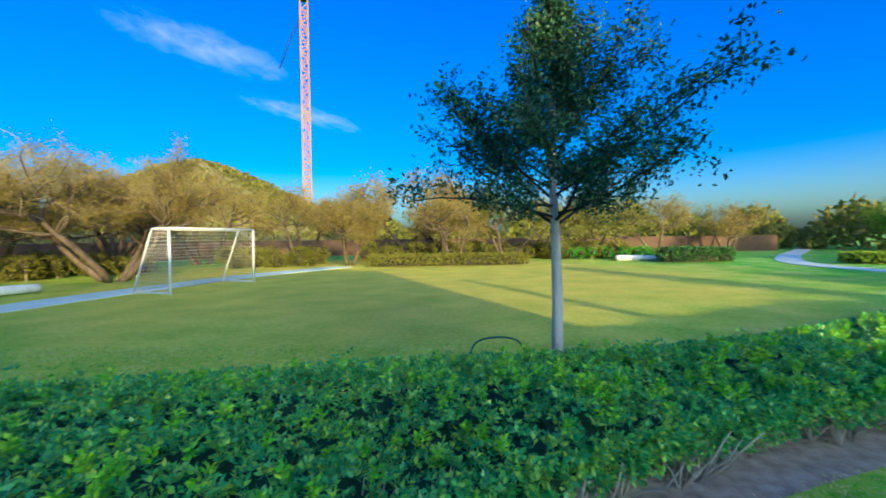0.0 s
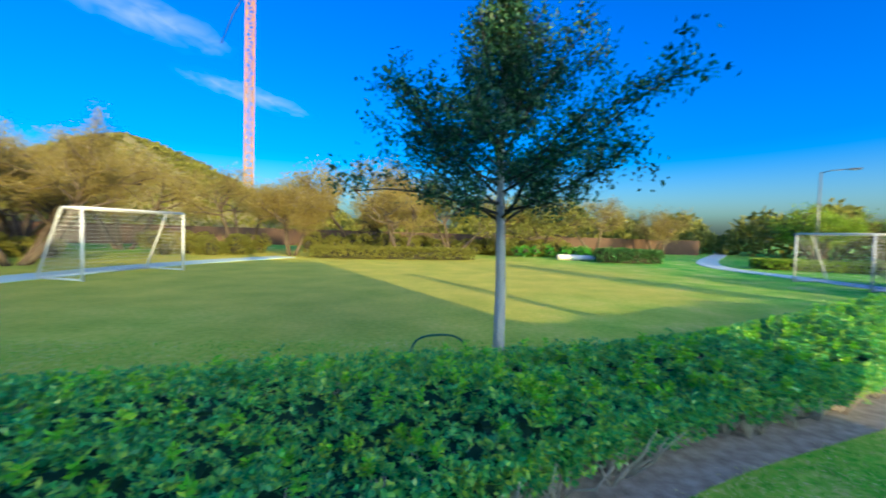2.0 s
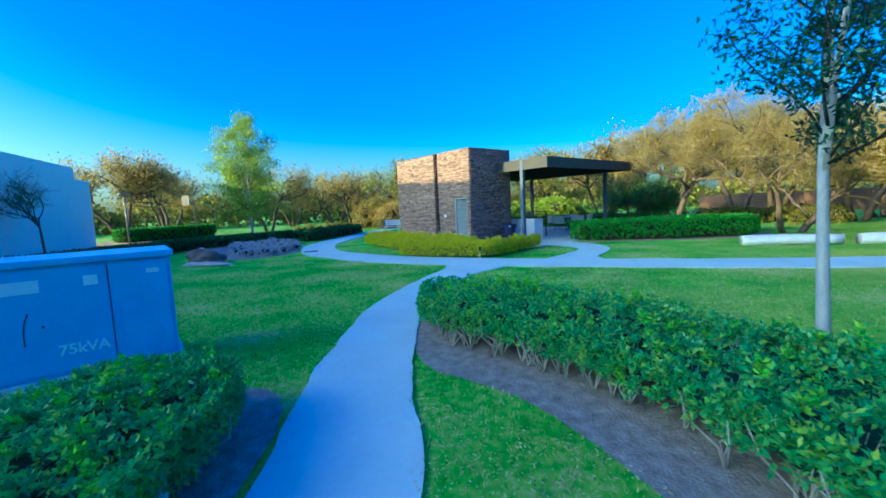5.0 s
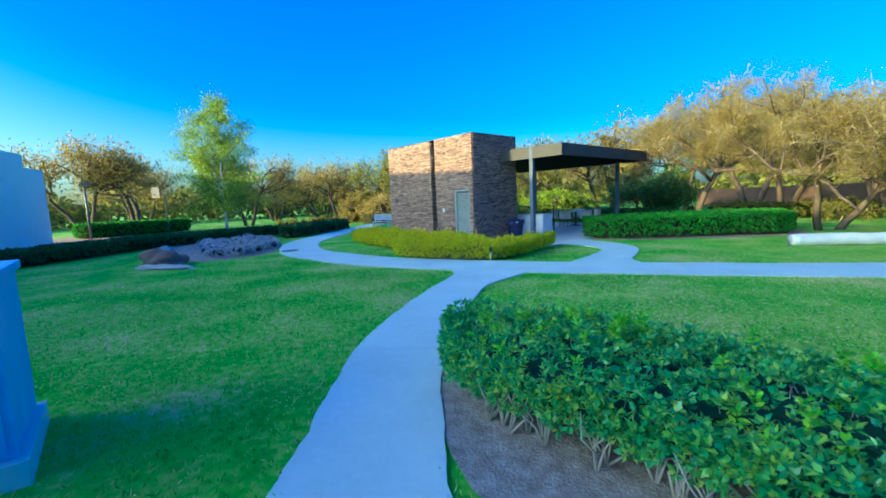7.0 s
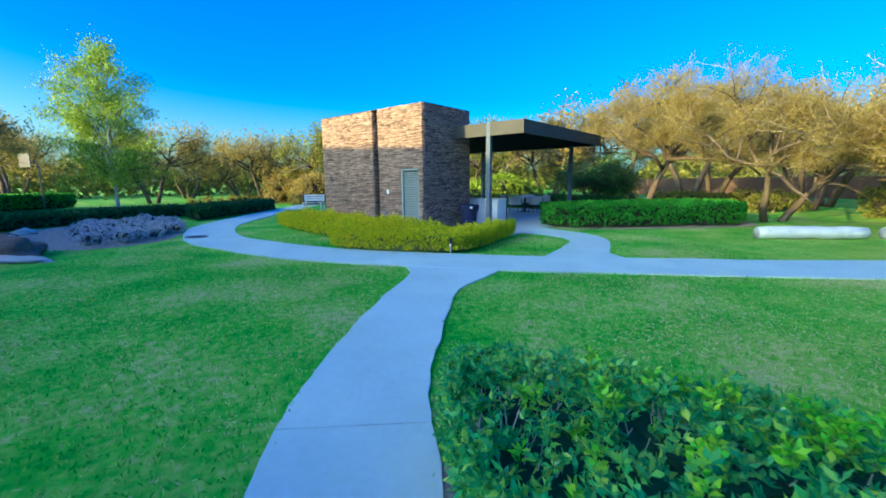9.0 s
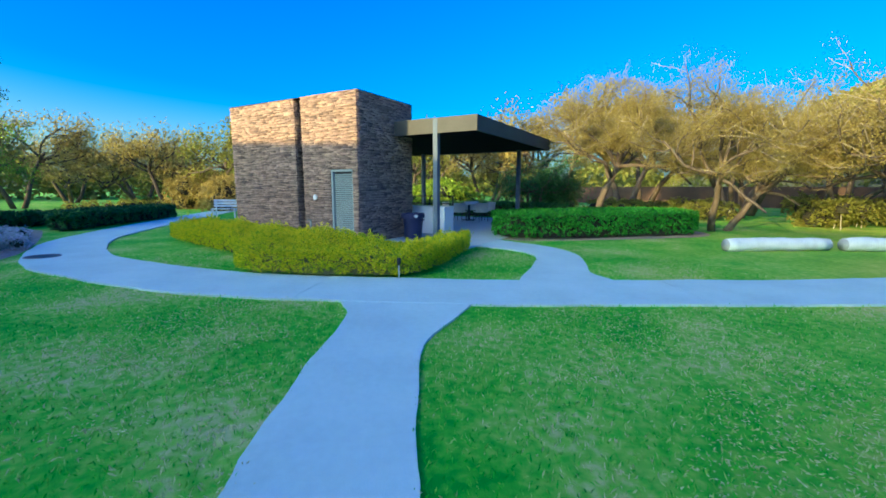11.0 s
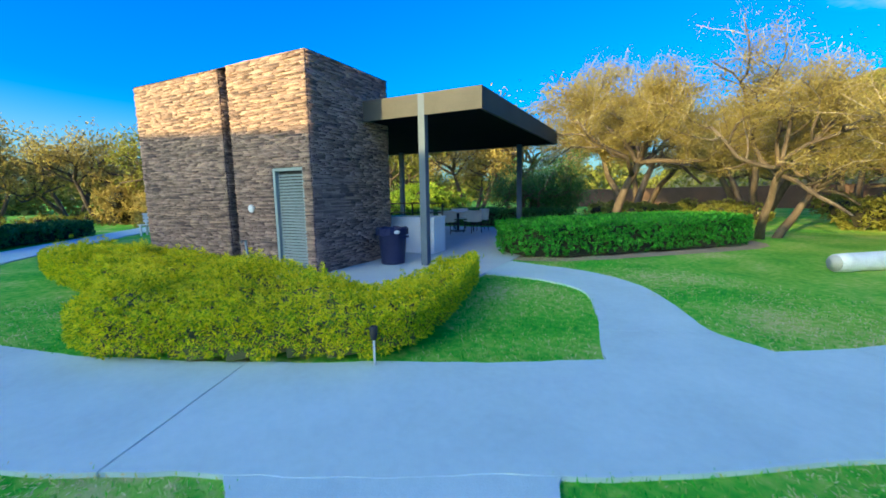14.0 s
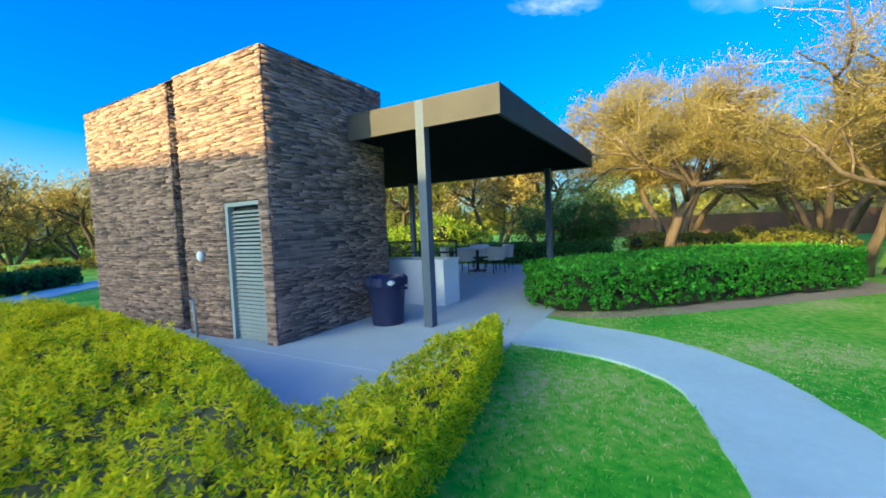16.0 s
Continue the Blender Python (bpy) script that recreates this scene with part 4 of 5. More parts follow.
def goal(at, width, label):
    g = thing("football_goal", label, "football goal", "football goals", at=at)
    h, d0, d1, r = 2.1, 0.75, 1.55, 0.04
    for y in (0, width):
        tubes("post", [([(0, y, 0), (0, y, h)], r)], WHITE, g, sides=10)
        tubes("side_frame", [([(0, y, h), (d0 * 0.9, y, h), (d0, y, h - 0.12), (d1, y, 0.06), (d1, y, r)], r * 0.8)], WHITE, g, sides=8)
        tubes("ground_bar", [([(0, y, r), (d1, y, r)], r * 0.8)], WHITE, g, sides=8)
    tubes("crossbar", [([(0, 0, h), (0, width, h)], r)], WHITE, g, sides=10)
    tubes("ground_bar", [([(d1, 0, r), (d1, width, r)], r * 0.8)], WHITE, g, sides=8)
    runs, s = [], 0.13
    prof = [(0, h), (d0, h - 0.05), (d1, 0.05)]
    for i in range(int(width / s) + 1):
        runs.append(([(x, i * s, z) for x, z in prof], 0.004))
    cum = [(0 + d0 * k / 6, h - 0.05 * k / 6) for k in range(7)] + [(d0 + (d1 - d0) * k / 17, h - 0.05 - (h - 0.1) * k / 17) for k in range(1, 18)]
    for x, z in cum:
        runs.append(([(x, 0, z), (x, width, z)], 0.004))
    for y in (0, width):
        for k in range(1, 16):
            z = h * k / 16
            x1 = d0 + (d1 - d0) * (1 - z / h)
            runs.append(([(0, y, z), (x1, y, z)], 0.004))
        for k in range(1, 11):
            x = d1 * k / 11
            runs.append(([(x, y, 0.02), (x, y, h if x < d0 else h * (d1 - x) / (d1 - d0))], 0.004))
    tubes("net", runs, NET, g, sides=3, kind="stuff")
    return g


goal(pose(-8.61, 12.97, 0) @ pose(0, 0, 0, 0, 0, 180 - 16.3) @ Matrix.Diagonal((1, -1, 1, 1)), 3.66, "white tubular football goal with a torn net")
goal(pose(17.4, 12.96, 0, 0, 0, -3.7), 3.1, "white tubular football goal with a net")

# ---------- transformer ----------
TX = pose(-6.3, -4.65, 0, 0, 0, 128)
tx = thing("transformer_box", "blue-grey steel transformer cabinet on the lawn", "transformer", at=TX)
boxpart("plinth", (-0.05, -0.04, -0.02), (1.51, 1.0, 0.16), CONCRETE, tx, bevel=0.01)
boxpart("body", (0, 0.03, 0.162), (1.46, 0.95, 1.22), TXBLUE, tx, bevel=0.012)
boxpart("lid", (-0.03, -0.02, 1.222), (1.49, 0.98, 1.285), TXBLUE, tx, bevel=0.012)
big_leaf = boxpart("cabinet_door", (0.05, 0.006, 0.2), (0.92, 0.028, 1.19), TXBLUE, tx, bevel=0.005)
small_leaf = boxpart("cabinet_door", (0.935, 0.006, 0.2), (1.42, 0.028, 1.19), TXBLUE, tx, bevel=0.005)
boxpart("paper_label", (0.16, 0.002, 0.98), (0.43, 0.005, 1.1), PAPER, big_leaf, "pale worn paper label")
boxpart("paper_label", (0.74, 0.002, 1.0), (0.85, 0.005, 1.1), PAPER, big_leaf, "pale worn paper label")
boxpart("paper_label", (1.24, 0.002, 1.06), (1.35, 0.005, 1.11), PAPER, small_leaf, "pale worn paper label")
boxpart("latch", (0.96, -0.012, 0.55), (0.985, 0.004, 0.75), TXBLUE, small_leaf, bevel=0.004)
txt = bpy.data.curves.new("rating_text", "FONT")
txt.body, txt.size, txt.extrude, txt.offset = "75kVA", 0.14, 0.001, 0.005
txt_ob = new("rating_text", txt)
txt_ob.parent = big_leaf
txt_ob.matrix_local = pose(0.5, 0.003, 0.36, 90, 0, 0)
txt.materials.append(PAPER)
tagged(txt_ob, "white painted rating lettering")

tubes("scratch", [([(0.33, 0.004, 0.8), (0.3, 0.004, 0.72), (0.285, 0.004, 0.62), (0.285, 0.004, 0.5)], 0.005)], DARKMETAL, big_leaf, "dark curved scratch in the paint", sides=5)
tubes("keyhole", [([(0.42, 0.001, 0.66), (0.42, 0.007, 0.66)], 0.012)], DARKMETAL, big_leaf, sides=10)
for x0, x1 in ((0.0, 0.035), (0.925, 0.932)):
    boxpart("seam", (x0 + 0.004, 0.02, 0.2), (x1, 0.029, 1.19), DARKMETAL, tx, "dark gap beside the doors")

cover = thing("drain_cover", "dark round iron drain cover in the path", "drain cover", at=pose(-19.65, -6.1, 0.03))
tubes("rim", [([(0.29 * math.cos(a), 0.29 * math.sin(a), 0.004) for a in np.linspace(0, 2 * math.pi, 33)], 0.014)], GALV, cover, sides=6)
tubes("lid", [([(0, 0, -0.02), (0, 0, 0.008)], 0.275)], DARKMETAL, cover, sides=32, smooth=False)
seat_at = thing("garden_bench", "small white slatted bench beside the path", "bench", at=pose(-31.4, -4.2, 0, 0, 0, 75))
for k in range(3):
    boxpart("seat_slat", (-0.6, -0.2 + k * 0.14, 0.42), (0.6, -0.08 + k * 0.14, 0.45), WHITE, seat_at, bevel=0.006)
    boxpart("back_slat", (-0.6, 0.22, 0.52 + k * 0.13), (0.6, 0.245, 0.62 + k * 0.13), WHITE, seat_at, bevel=0.006)
for x in (-0.55, 0.49):
    boxpart("leg", (x, -0.19, 0), (x + 0.06, -0.13, 0.419), WHITE, seat_at)
    boxpart("leg", (x, 0.246, 0), (x + 0.06, 0.3, 0.88), WHITE, seat_at)
    boxpart("bearer", (x + 0.005, -0.129, 0.37), (x + 0.055, 0.245, 0.419), WHITE, seat_at)

# ---------- logs, boulders, crane, lamps ----------


def log(a, b, r, seed):
    rng = np.random.default_rng(seed)
    a, b = np.array(a, float), np.array(b, float)
    n = 12
    pts = a + (b - a) * np.linspace(0, 1, n)[:, None]
    pts = np.column_stack([pts + rng.normal(0, 0.012, (n, 2)), np.full(n, r * 0.97) + rng.normal(0, 0.006, n)])
    rad = r * (1 - 0.12 * np.linspace(0, 1, n)) * rng.uniform(0.96, 1.04, n)
    rad[0] *= 0.9
    rad[-1] *= 0.9
    ob = thing("log_bench", "whitewashed tree trunk lying on the grass as a bench", "log", "white logs round the lawn")
    tubes("trunk", [(pts, rad)], WHITELOG, ob, sides=16)
    d = unit(b - a)
    for e, s in ((pts[0], -1), (pts[-1], 1)):
        c = np.array(e) + np.array([d[0], d[1], 0]) * s * 0.006
        tubes("cut_end", [([c, c + np.array([d[0], d[1], 0]) * s * 0.012], r * 0.84)], PALEROCK, ob, sides=16)
    return ob


log((-15.54, 8.55), (-14.75, 10.85), 0.17, 1)
log((-14.6, 11.25), (-13.7, 13.9), 0.17, 2)
log((11.7, 28.0), (14.3, 27.5), 0.2, 3)


def boulder(at, size, mat, label, seed, name="boulder"):
    rng = np.random.default_rng(seed)
    bm = bmesh.new()
    bmesh.ops.create_icosphere(bm, subdivisions=4, radius=1)
    off = Vector(rng.uniform(0, 50, 3))
    for v in bm.verts:
        n = noise.noise(v.co * 1.3 + off) * 0.35 + noise.noise(v.co * 3.5 + off) * 0.12
        v.co *= 1 + n
        v.co.z = max(v.co.z, -0.35)
        v.co = Vector((v.co.x * size[0], v.co.y * size[1], (v.co.z + 0.3) * size[2]))
    ob = part(name, bm, mat, None, smooth=True)
    ob.matrix_world = at
    return tagged(ob, label, "rock")


boulder(pose(-17.2, -9.0, 0, 0, 0, 60), (0.88, 0.5, 0.36), ROCK, "rounded brown boulder on the lawn", 3)
boulder(pose(-16.6, -8.6, 0, 0, 0, 70), (1.05, 0.3, 0.1), PALEROCK, "flat pale stone in front of the boulder", 4, "flat_stone")
boulder(pose(15.6, 5.6, 0, 0, 0, 20), (0.45, 0.4, 0.42), PALEROCK, "pale boulder beside the road", 5)
boulder(pose(14.1, 5.2, 0, 0, 0, -10), (0.9, 0.35, 0.12), PALEROCK, "flat grey stone lying in the grass", 6, "flat_stone")
boulder(pose(16.5, 27.5, 0, 0, 0, 0), (0.7, 0.5, 0.5), PALEROCK, "pale boulder at the lawn's far edge", 7)
for i in range(9):
    boulder(pose(-19.4 - i * 0.9 + (i % 3) * 0.3, -10.4 - (i % 4) * 0.55, 0, 0, 0, i * 40), (0.3, 0.24, 0.16), PALEROCK if i % 2 else ROCK, "small edging stone round the flower bed", 30 + i, "edging_stone")


def crane(at, height, width):
    c = thing("tower_crane", "orange lattice mast of a tower crane", "crane", at=at)
    h = width / 2
    corners = [(-h, -h), (h, -h), (h, h), (-h, h)]
    for x, y in corners:
        tubes("chord", [([(x, y, 0), (x, y, height)], 0.14)], CRANE, c, sides=4, smooth=False)
    runs, step = [], width * 1.0
    for i in range(int(height / step)):
        z = i * step
        for k in range(4):
            a, b = corners[k], corners[(k + 1) % 4]
            runs.append(([(*a, z), (*b, z)], 0.08))
            runs.append(([(*(a if i % 2 else b), z), (*(b if i % 2 else a), z + step)], 0.08))
    tubes("lattice", runs, CRANE, c, sides=4, smooth=False, kind="stuff")
    boxpart("cabin", (-h - 0.2, -h - 0.2, height), (h + 0.2, h + 0.2, height + 2.2), DARKMETAL, c)
    tubes("cable", [([(-h, 0, height - 4), (-3.0, 0, height - 9), (-5.0, 0, height - 15)], 0.12)], DARKMETAL, c, sides=4)
    return c


crane(pose(-28.7, 88, 0, 0, 0, 20), 52, 1.5)


def street_lamp(at, height, arm):
    s = thing("street_lamp", "tall grey steel street lamp with a single arm", "street lamp", "street lamps", at=at)
    tubes("pole", [([(0, 0, -0.1), (0, 0, height)], (0.09, 0.055))], GALV, s, sides=8)
    tubes("arm", [([(0, 0, height - 0.05), (arm * 0.4, 0, height + 0.1), (arm, 0, height + 0.12)], 0.035)], GALV, s, sides=6)
    bm = bmesh.new()
    box(bm, (arm - 0.1, -0.13, height + 0.06), (arm + 0.55, 0.13, height + 0.17), bevel=0.03)
    head = part("lamp_head", bm, GALV, s)
    boxpart("diffuser", (arm, -0.1, height + 0.045), (arm + 0.5, 0.1, height + 0.058), PAPER, head)
    return s


lamp = street_lamp(pose(31.7, 27.3, 0, 0, 0, -50), 7.0, 1.6)
street_lamp(pose(49.4, 28.4, 0, 0, 0, 130), 7.4, 1.3)

# spike light in the golden hedge
spike = thing("garden_light", "small black garden spike light in front of the hedge", "garden light", at=pose(-15.1, 0.46, 0))
tubes("stake", [([(0, 0, -0.05), (0.005, 0, 0.27)], 0.01)], WHITE, spike, sides=8)
tubes("lamp_head", [([(0, 0, 0.25), (0, 0, 0.28), (0.01, 0, 0.36), (0.012, 0, 0.37)], (0.02, 0.032, 0.035, 0.02))], DARKMETAL, spike, sides=12)

# wall fixture, pipe
fixture = thing("wall_light", "round pale green wall light on the stone wall", "wall light", at=P @ pose(-1.5, -0.01, 1.22))
tubes("base", [([(0, 0, 0), (0, -0.03, 0)], 0.06)], GREYPAINT, fixture, sides=16)
bm = bmesh.new()
bmesh.ops.create_uvsphere(bm, u_segments=16, v_segments=10, radius=0.075)
for v in bm.verts:
    v.co = Vector((v.co.x * 0.85, v.co.y * 0.6 - 0.06, v.co.z * 1.05))
part("globe", bm, PAPER, fixture, smooth=True)
pipe = thing("standpipe", "pale plastic water pipe beside the wall", "pipe", at=P @ pose(-1.62, -0.16, 0))
tubes("pipe", [([(0.06, 0, 0), (0.03, 0, 0.3), (0.0, 0, 0.62)], 0.022)], GREYPAINT, pipe, sides=8)
tubes("tap", [([(0.0, 0, 0.6), (0.0, -0.07, 0.62), (0, -0.09, 0.57)], 0.016)], GALV, pipe, sides=8)

# hose loop on the hedge near the oak
hose = tubes("hose_hoop", [([(0.55 + 0.28 * math.cos(a), 4.15 + 0.05 * math.sin(3 * a), 0.5 + 0.2 * math.sin(a)) for a in np.linspace(-0.3, 3.5, 20)], 0.012)], HOSE, sides=6)
tagged(hose, "loop of green garden hose over the hedge", "hose")

stake = thing("marker_stake", "short white plastic marker stake beside the hedge", "stake", at=pose(-4.75, -2.0, 0, 4, -3, 20))
bm = bmesh.new()
box(bm, (-0.02, -0.02, -0.05), (0.02, 0.02, 0.34), bevel=0.004)
part("stake", bm, WHITE, stake)
tubes("cap", [([(0, 0, 0.341), (0, 0, 0.36)], (0.026, 0.012))], WHITE, stake, sides=8)

# court things in the distance
board = thing("basketball_hoop", "white basketball backboard on a grey pole", "basketball hoop", at=pose(-37.4, -21.4, 0, 0, 0, 60))
tubes("pole", [([(0, 0, 0), (0, 0, 2.9), (0, -0.6, 3.2)], 0.06)], GALV, board, sides=8)
boxpart("backboard", (-0.55, -0.66, 2.7), (0.55, -0.62, 3.5), BOARD, board)
tubes("ring", [([(0.22 * math.cos(a), -0.9 + 0.22 * math.sin(a), 2.95) for a in np.linspace(0, 6.28, 17)], 0.012)], CRANE, board, sides=5)
tlamp = thing("solar_lamp", "grey pole with a flat panel lamp on top", "street lamp", at=pose(-32.0, -23.0, 0, 0, 0, 45))
tubes("pole", [([(0, 0, 0), (0, 0, 3.5)], 0.06)], GALV, tlamp, sides=8)
boxpart("panel", (-1.1, -0.3, 3.5), (0.9, 0.3, 3.58), GALV, tlamp, bevel=0.01)
sand = mesh_object("court_ground", [(-18, -18.6, 0.01), (-24, -18.2, 0.01), (-34, -22.2, 0.01), (-46, -26, 0.01), (-46, -32, 0.01), (-31, -27, 0.01), (-18, -20, 0.01)], [(0, 1, 2, 3, 4, 5, 6)], EARTH)
tagged(sand, "bare tan earth beyond the hedges", "bare earth", kind="structure")

# table and chairs under the canopy
table = thing("patio_table", "round wooden patio table on a pedestal", "table", at=P @ pose(-1.1, 8.6, 0.035))
tubes("tabletop", [([(0, 0, 0.71), (0, 0, 0.75)], 0.65)], WICKER, table, sides=32, smooth=False)
tubes("pedestal", [([(0, 0, 0.02), (0, 0, 0.71)], 0.05)], DARKMETAL, table, sides=10)
tubes("foot", [([(0, 0, 0), (0, 0, 0.025)], 0.3)], DARKMETAL, table, sides=24, smooth=False)


def chair(at):
    c = thing("patio_chair", "woven beige patio chair with curved back", "chair", "chairs round the patio table", at=at)
    boxpart("seat", (-0.24, -0.24, 0.41), (0.24, 0.24, 0.45), WICKER, c, bevel=0.015)
    bm = bmesh.new()
    rows = []
    for z, r in ((0.4, 0.27), (0.6, 0.3), (0.8, 0.32)):
        rows.append([(bm.verts.new((r * math.sin(a), -r * math.cos(a) * 0.95, z)), bm.verts.new(((r + 0.025) * math.sin(a), -(r + 0.025) * math.cos(a) * 0.95, z))) for a in np.linspace(-1.35, 1.35, 13)])
    for r0, r1 in zip(rows[:-1], rows[1:]):
        for j in range(12):
            for k in (0, 1):
                bm.faces.new((r0[j][k], r0[j + 1][k], r1[j + 1][k], r1[j][k]))
    for j in range(12):
        bm.faces.new((rows[-1][j][0], rows[-1][j + 1][0], rows[-1][j + 1][1], rows[-1][j][1]))
    part("backrest", bm, WICKER, c, smooth=True)
    for x in (-0.2, 0.2):
        for y in (-0.2, 0.2):
            tubes("leg", [([(x * 1.15, y * 1.15, 0), (x, y, 0.41)], 0.014)], DARKMETAL, c, sides=6)
    return c


one = chair(P @ pose(-1.1, 7.7, 0.035))
for a in (60, 130, 200, 290):
    copy_thing(one, P @ pose(-1.1, 8.6, 0.035) @ pose(0, 0, 0, 0, 0, a) @ pose(0, -0.9, 0))

# road, shrubs, far wood
road = mesh_object("road", [(18.4, 7.9, 0.008), (21, 6.7, 0.008), (26, -30, 0.008), (60, -30, 0.008), (70, 16, 0.008), (29, 12.1, 0.008)], [(0, 1, 2, 3, 4, 5)], ASPHALT)
tagged(road, "grey asphalt road beyond the lawn", "road", kind="structure")
kerb = tubes("kerb", [([(18.3, 8.0, 0.03), (21, 6.75, 0.03), (23, -8, 0.03)], 0.09)], CONCRETE, sides=4, smooth=False)
tagged(kerb, "pale concrete kerb", "kerb", kind="structure")
rail = thing("barrier", "low blue tubular barrier beside the road", "barrier", at=pose(20.3, 8.1, 0, 0, 0, 15))
for x in (0, 0.6):
    tubes("post", [([(x, 0, 0), (x, 0, 0.75)], 0.035)], NAVY, rail, sides=8)
tubes("top_rail", [([(0, 0, 0.72), (0.6, 0, 0.72)], 0.03)], NAVY, rail, sides=8)


def shrub(poly, height, mat, label, seed, leaf=(0.12, 0.05), bumpy=0.35):
    return bush("shrub", poly, height, mat, label, seed, leaf)


shrub([(15.2, 7.6), (17.6, 7.7), (22.5, 12.5), (21.5, 15), (19.6, 12.6), (17, 10.2)], 1.65, SHRUBLEAF, "large loose green shrub beside the path", 41)
shrub([(15.0, 6.7), (17.5, 6.9), (17.6, 8.0), (15.6, 8.0)], 1.3, FRESH, "sunlit yellow-green loose shrub", 42)
shrub([(-13, 23), (-8, 26), (-8, 29), (-14, 27)], 1.3, OLIVE, "wild yellowish shrubs under the mesquites", 43)
shrub([(-6, 30), (14, 31), (14, 34), (-6, 33)], 1.4, OLIVE, "wild yellowish shrubs behind the far hedge", 44, (0.2, 0.09))
shrub([(-30, 2.5), (-31.5, 9), (-34, 9), (-34, 2.5)], 1.9, FRESH, "bright yellow-green shrub behind the pavilion", 45, (0.16, 0.07))
shrub([(-25.5, 13), (-21, 16), (-22, 19), (-28, 20), (-30, 14)], 0.9, OLIVE, "wild low shrubs behind the box hedge", 46, (0.16, 0.06))
shrub([(-18, 17), (-15, 21), (-18, 25), (-22, 20)], 1.1, OLIVE, "wild low shrubs under the mesquites", 47, (0.16, 0.06))
shrub([(8, 29), (12, 31.5), (19, 31.5), (19, 29.5)], 0.9, BOX, "green shrubs at the lawn's far edge", 48, (0.16, 0.07))
shrub([(-38, -10), (-48, -8), (-48, -12), (-40, -14)], 0.7, OLIVE, "low yellow-green ground cover under trees", 49, (0.16, 0.06), 0.15)
shrub([(-36.5, -3.2), (-40, -1), (-46, -3.5), (-45, -8.5), (-39, -7.5)], 2.3, MESQUITE, "golden dry brush beneath the trees", 50, (0.26, 0.1))
tree("dark_tree", "low dark green tree with bare crooked limbs", (-27.5, 10.8, 0), 61, 3.1, 4, 1.3, 0.09, 0.95, 1.2, 3, 4, (0.1, 0.04), 70, DARKLEAF, BARK, 0.85, 0.0, 0.3, cluster=0.25)
tree("green_tree", "rounded fresh green tree beside the road", (34, 10.5, 0), 62, 5.0, 1, 2.2, 0.13, 0.85, 0.8, 3, 5, (0.2, 0.1), 70, FRESH, BARK, 0.05, 0.05, 0.22, cluster=0.35)
tree("green_tree", "rounded dark green tree beside the road", (31, 16.5, 0), 63, 3.4, 1, 1.2, 0.12, 0.85, 0.9, 3, 5, (0.2, 0.1), 70, DARKLEAF, BARK, 0.05, 0.0, 0.22, cluster=0.35)
tree("bare_tree", "small leafless tree with thin twigs", (-21.3, -18.7, 0), 64, 4.3, 1, 1.5, 0.06, 0.7, 1.0, 3, 6, (0.06, 0.03), 8, OLIVE, BARK, 0.05, 0.12, 0.2, cluster=0.1)

back_wall = thing("wall_1", "long low brown boundary wall behind the trees", "wall", kind="structure")
bm = bmesh.new()
for a, b in (((-30, 33), (-12, 42)), ((-12, 42), (34, 42)), ((-46, 26), (-30, 33))):
    d = Vector((b[0] - a[0], b[1] - a[1], 0))
    box(bm, (0, -0.1, 0), (d.length, 0.1, 1.6), pose(a[0], a[1], 0, 0, 0, math.degrees(math.atan2(d.y, d.x))))
part("wall_run", bm, BRICKWALL, back_wall)

hill = thing("hill", "distant hill covered in olive scrub", "hill", kind="structure")
bm = bmesh.new()
rows = []
for i in range(15):
    f = i / 14
    rows.append([bm.verts.new((-33 + 25 * f * math.cos(a), 56 + 20 * f * math.sin(a), 12.3 * (1 - f ** 1.3) * (1 + 0.05 * math.sin(5 * a)) - 0.05)) for a in np.linspace(0, 2 * math.pi, 40, endpoint=False)])
for r0, r1 in zip(rows[:-1], rows[1:]):
    for j in range(40):
        bm.faces.new((r0[j], r1[j], r1[(j + 1) % 40], r0[(j + 1) % 40]))
bmesh.ops.remove_doubles(bm, verts=bm.verts, dist=0.01)
part("slope", bm, HILL, hill, smooth=True)
rng = np.random.default_rng(70)
ff, aa = np.sqrt(rng.uniform(0, 1, 20000)), rng.uniform(0, 6.283, 20000)
c = np.column_stack([-33 + 25 * ff * np.cos(aa), 56 + 20 * ff * np.sin(aa), 12.3 * (1 - ff ** 1.3) + rng.uniform(-0.1, 0.5, 20000)])
quads_object("scrub", leaf_quads(c, rng.normal(size=(20000, 3)), 0.5, 0.28, rng), OLIVE, hill, kind="stuff")
rng = np.random.default_rng(77)
n = 52000
az = rng.uniform(-2.0, 3.5, n)
rad = rng.uniform(62, 84, n)
crest = 4.2 + 1.6 * np.sin(az * 9) * np.sin(az * 23 + 1) + 1.1 * np.sin(az * 57)
z = crest * rng.uniform(0, 1, n) ** 0.7
c = np.column_stack([-rad * np.sin(az) * 1.0 - 8, rad * np.cos(az), z])
woods = quads_object("far_woods", leaf_quads(c, rng.normal(size=(n, 3)), 0.92, 0.5, rng), OLIVE)
tagged(woods, "distant olive and golden woods round the park", "trees", kind="stuff")

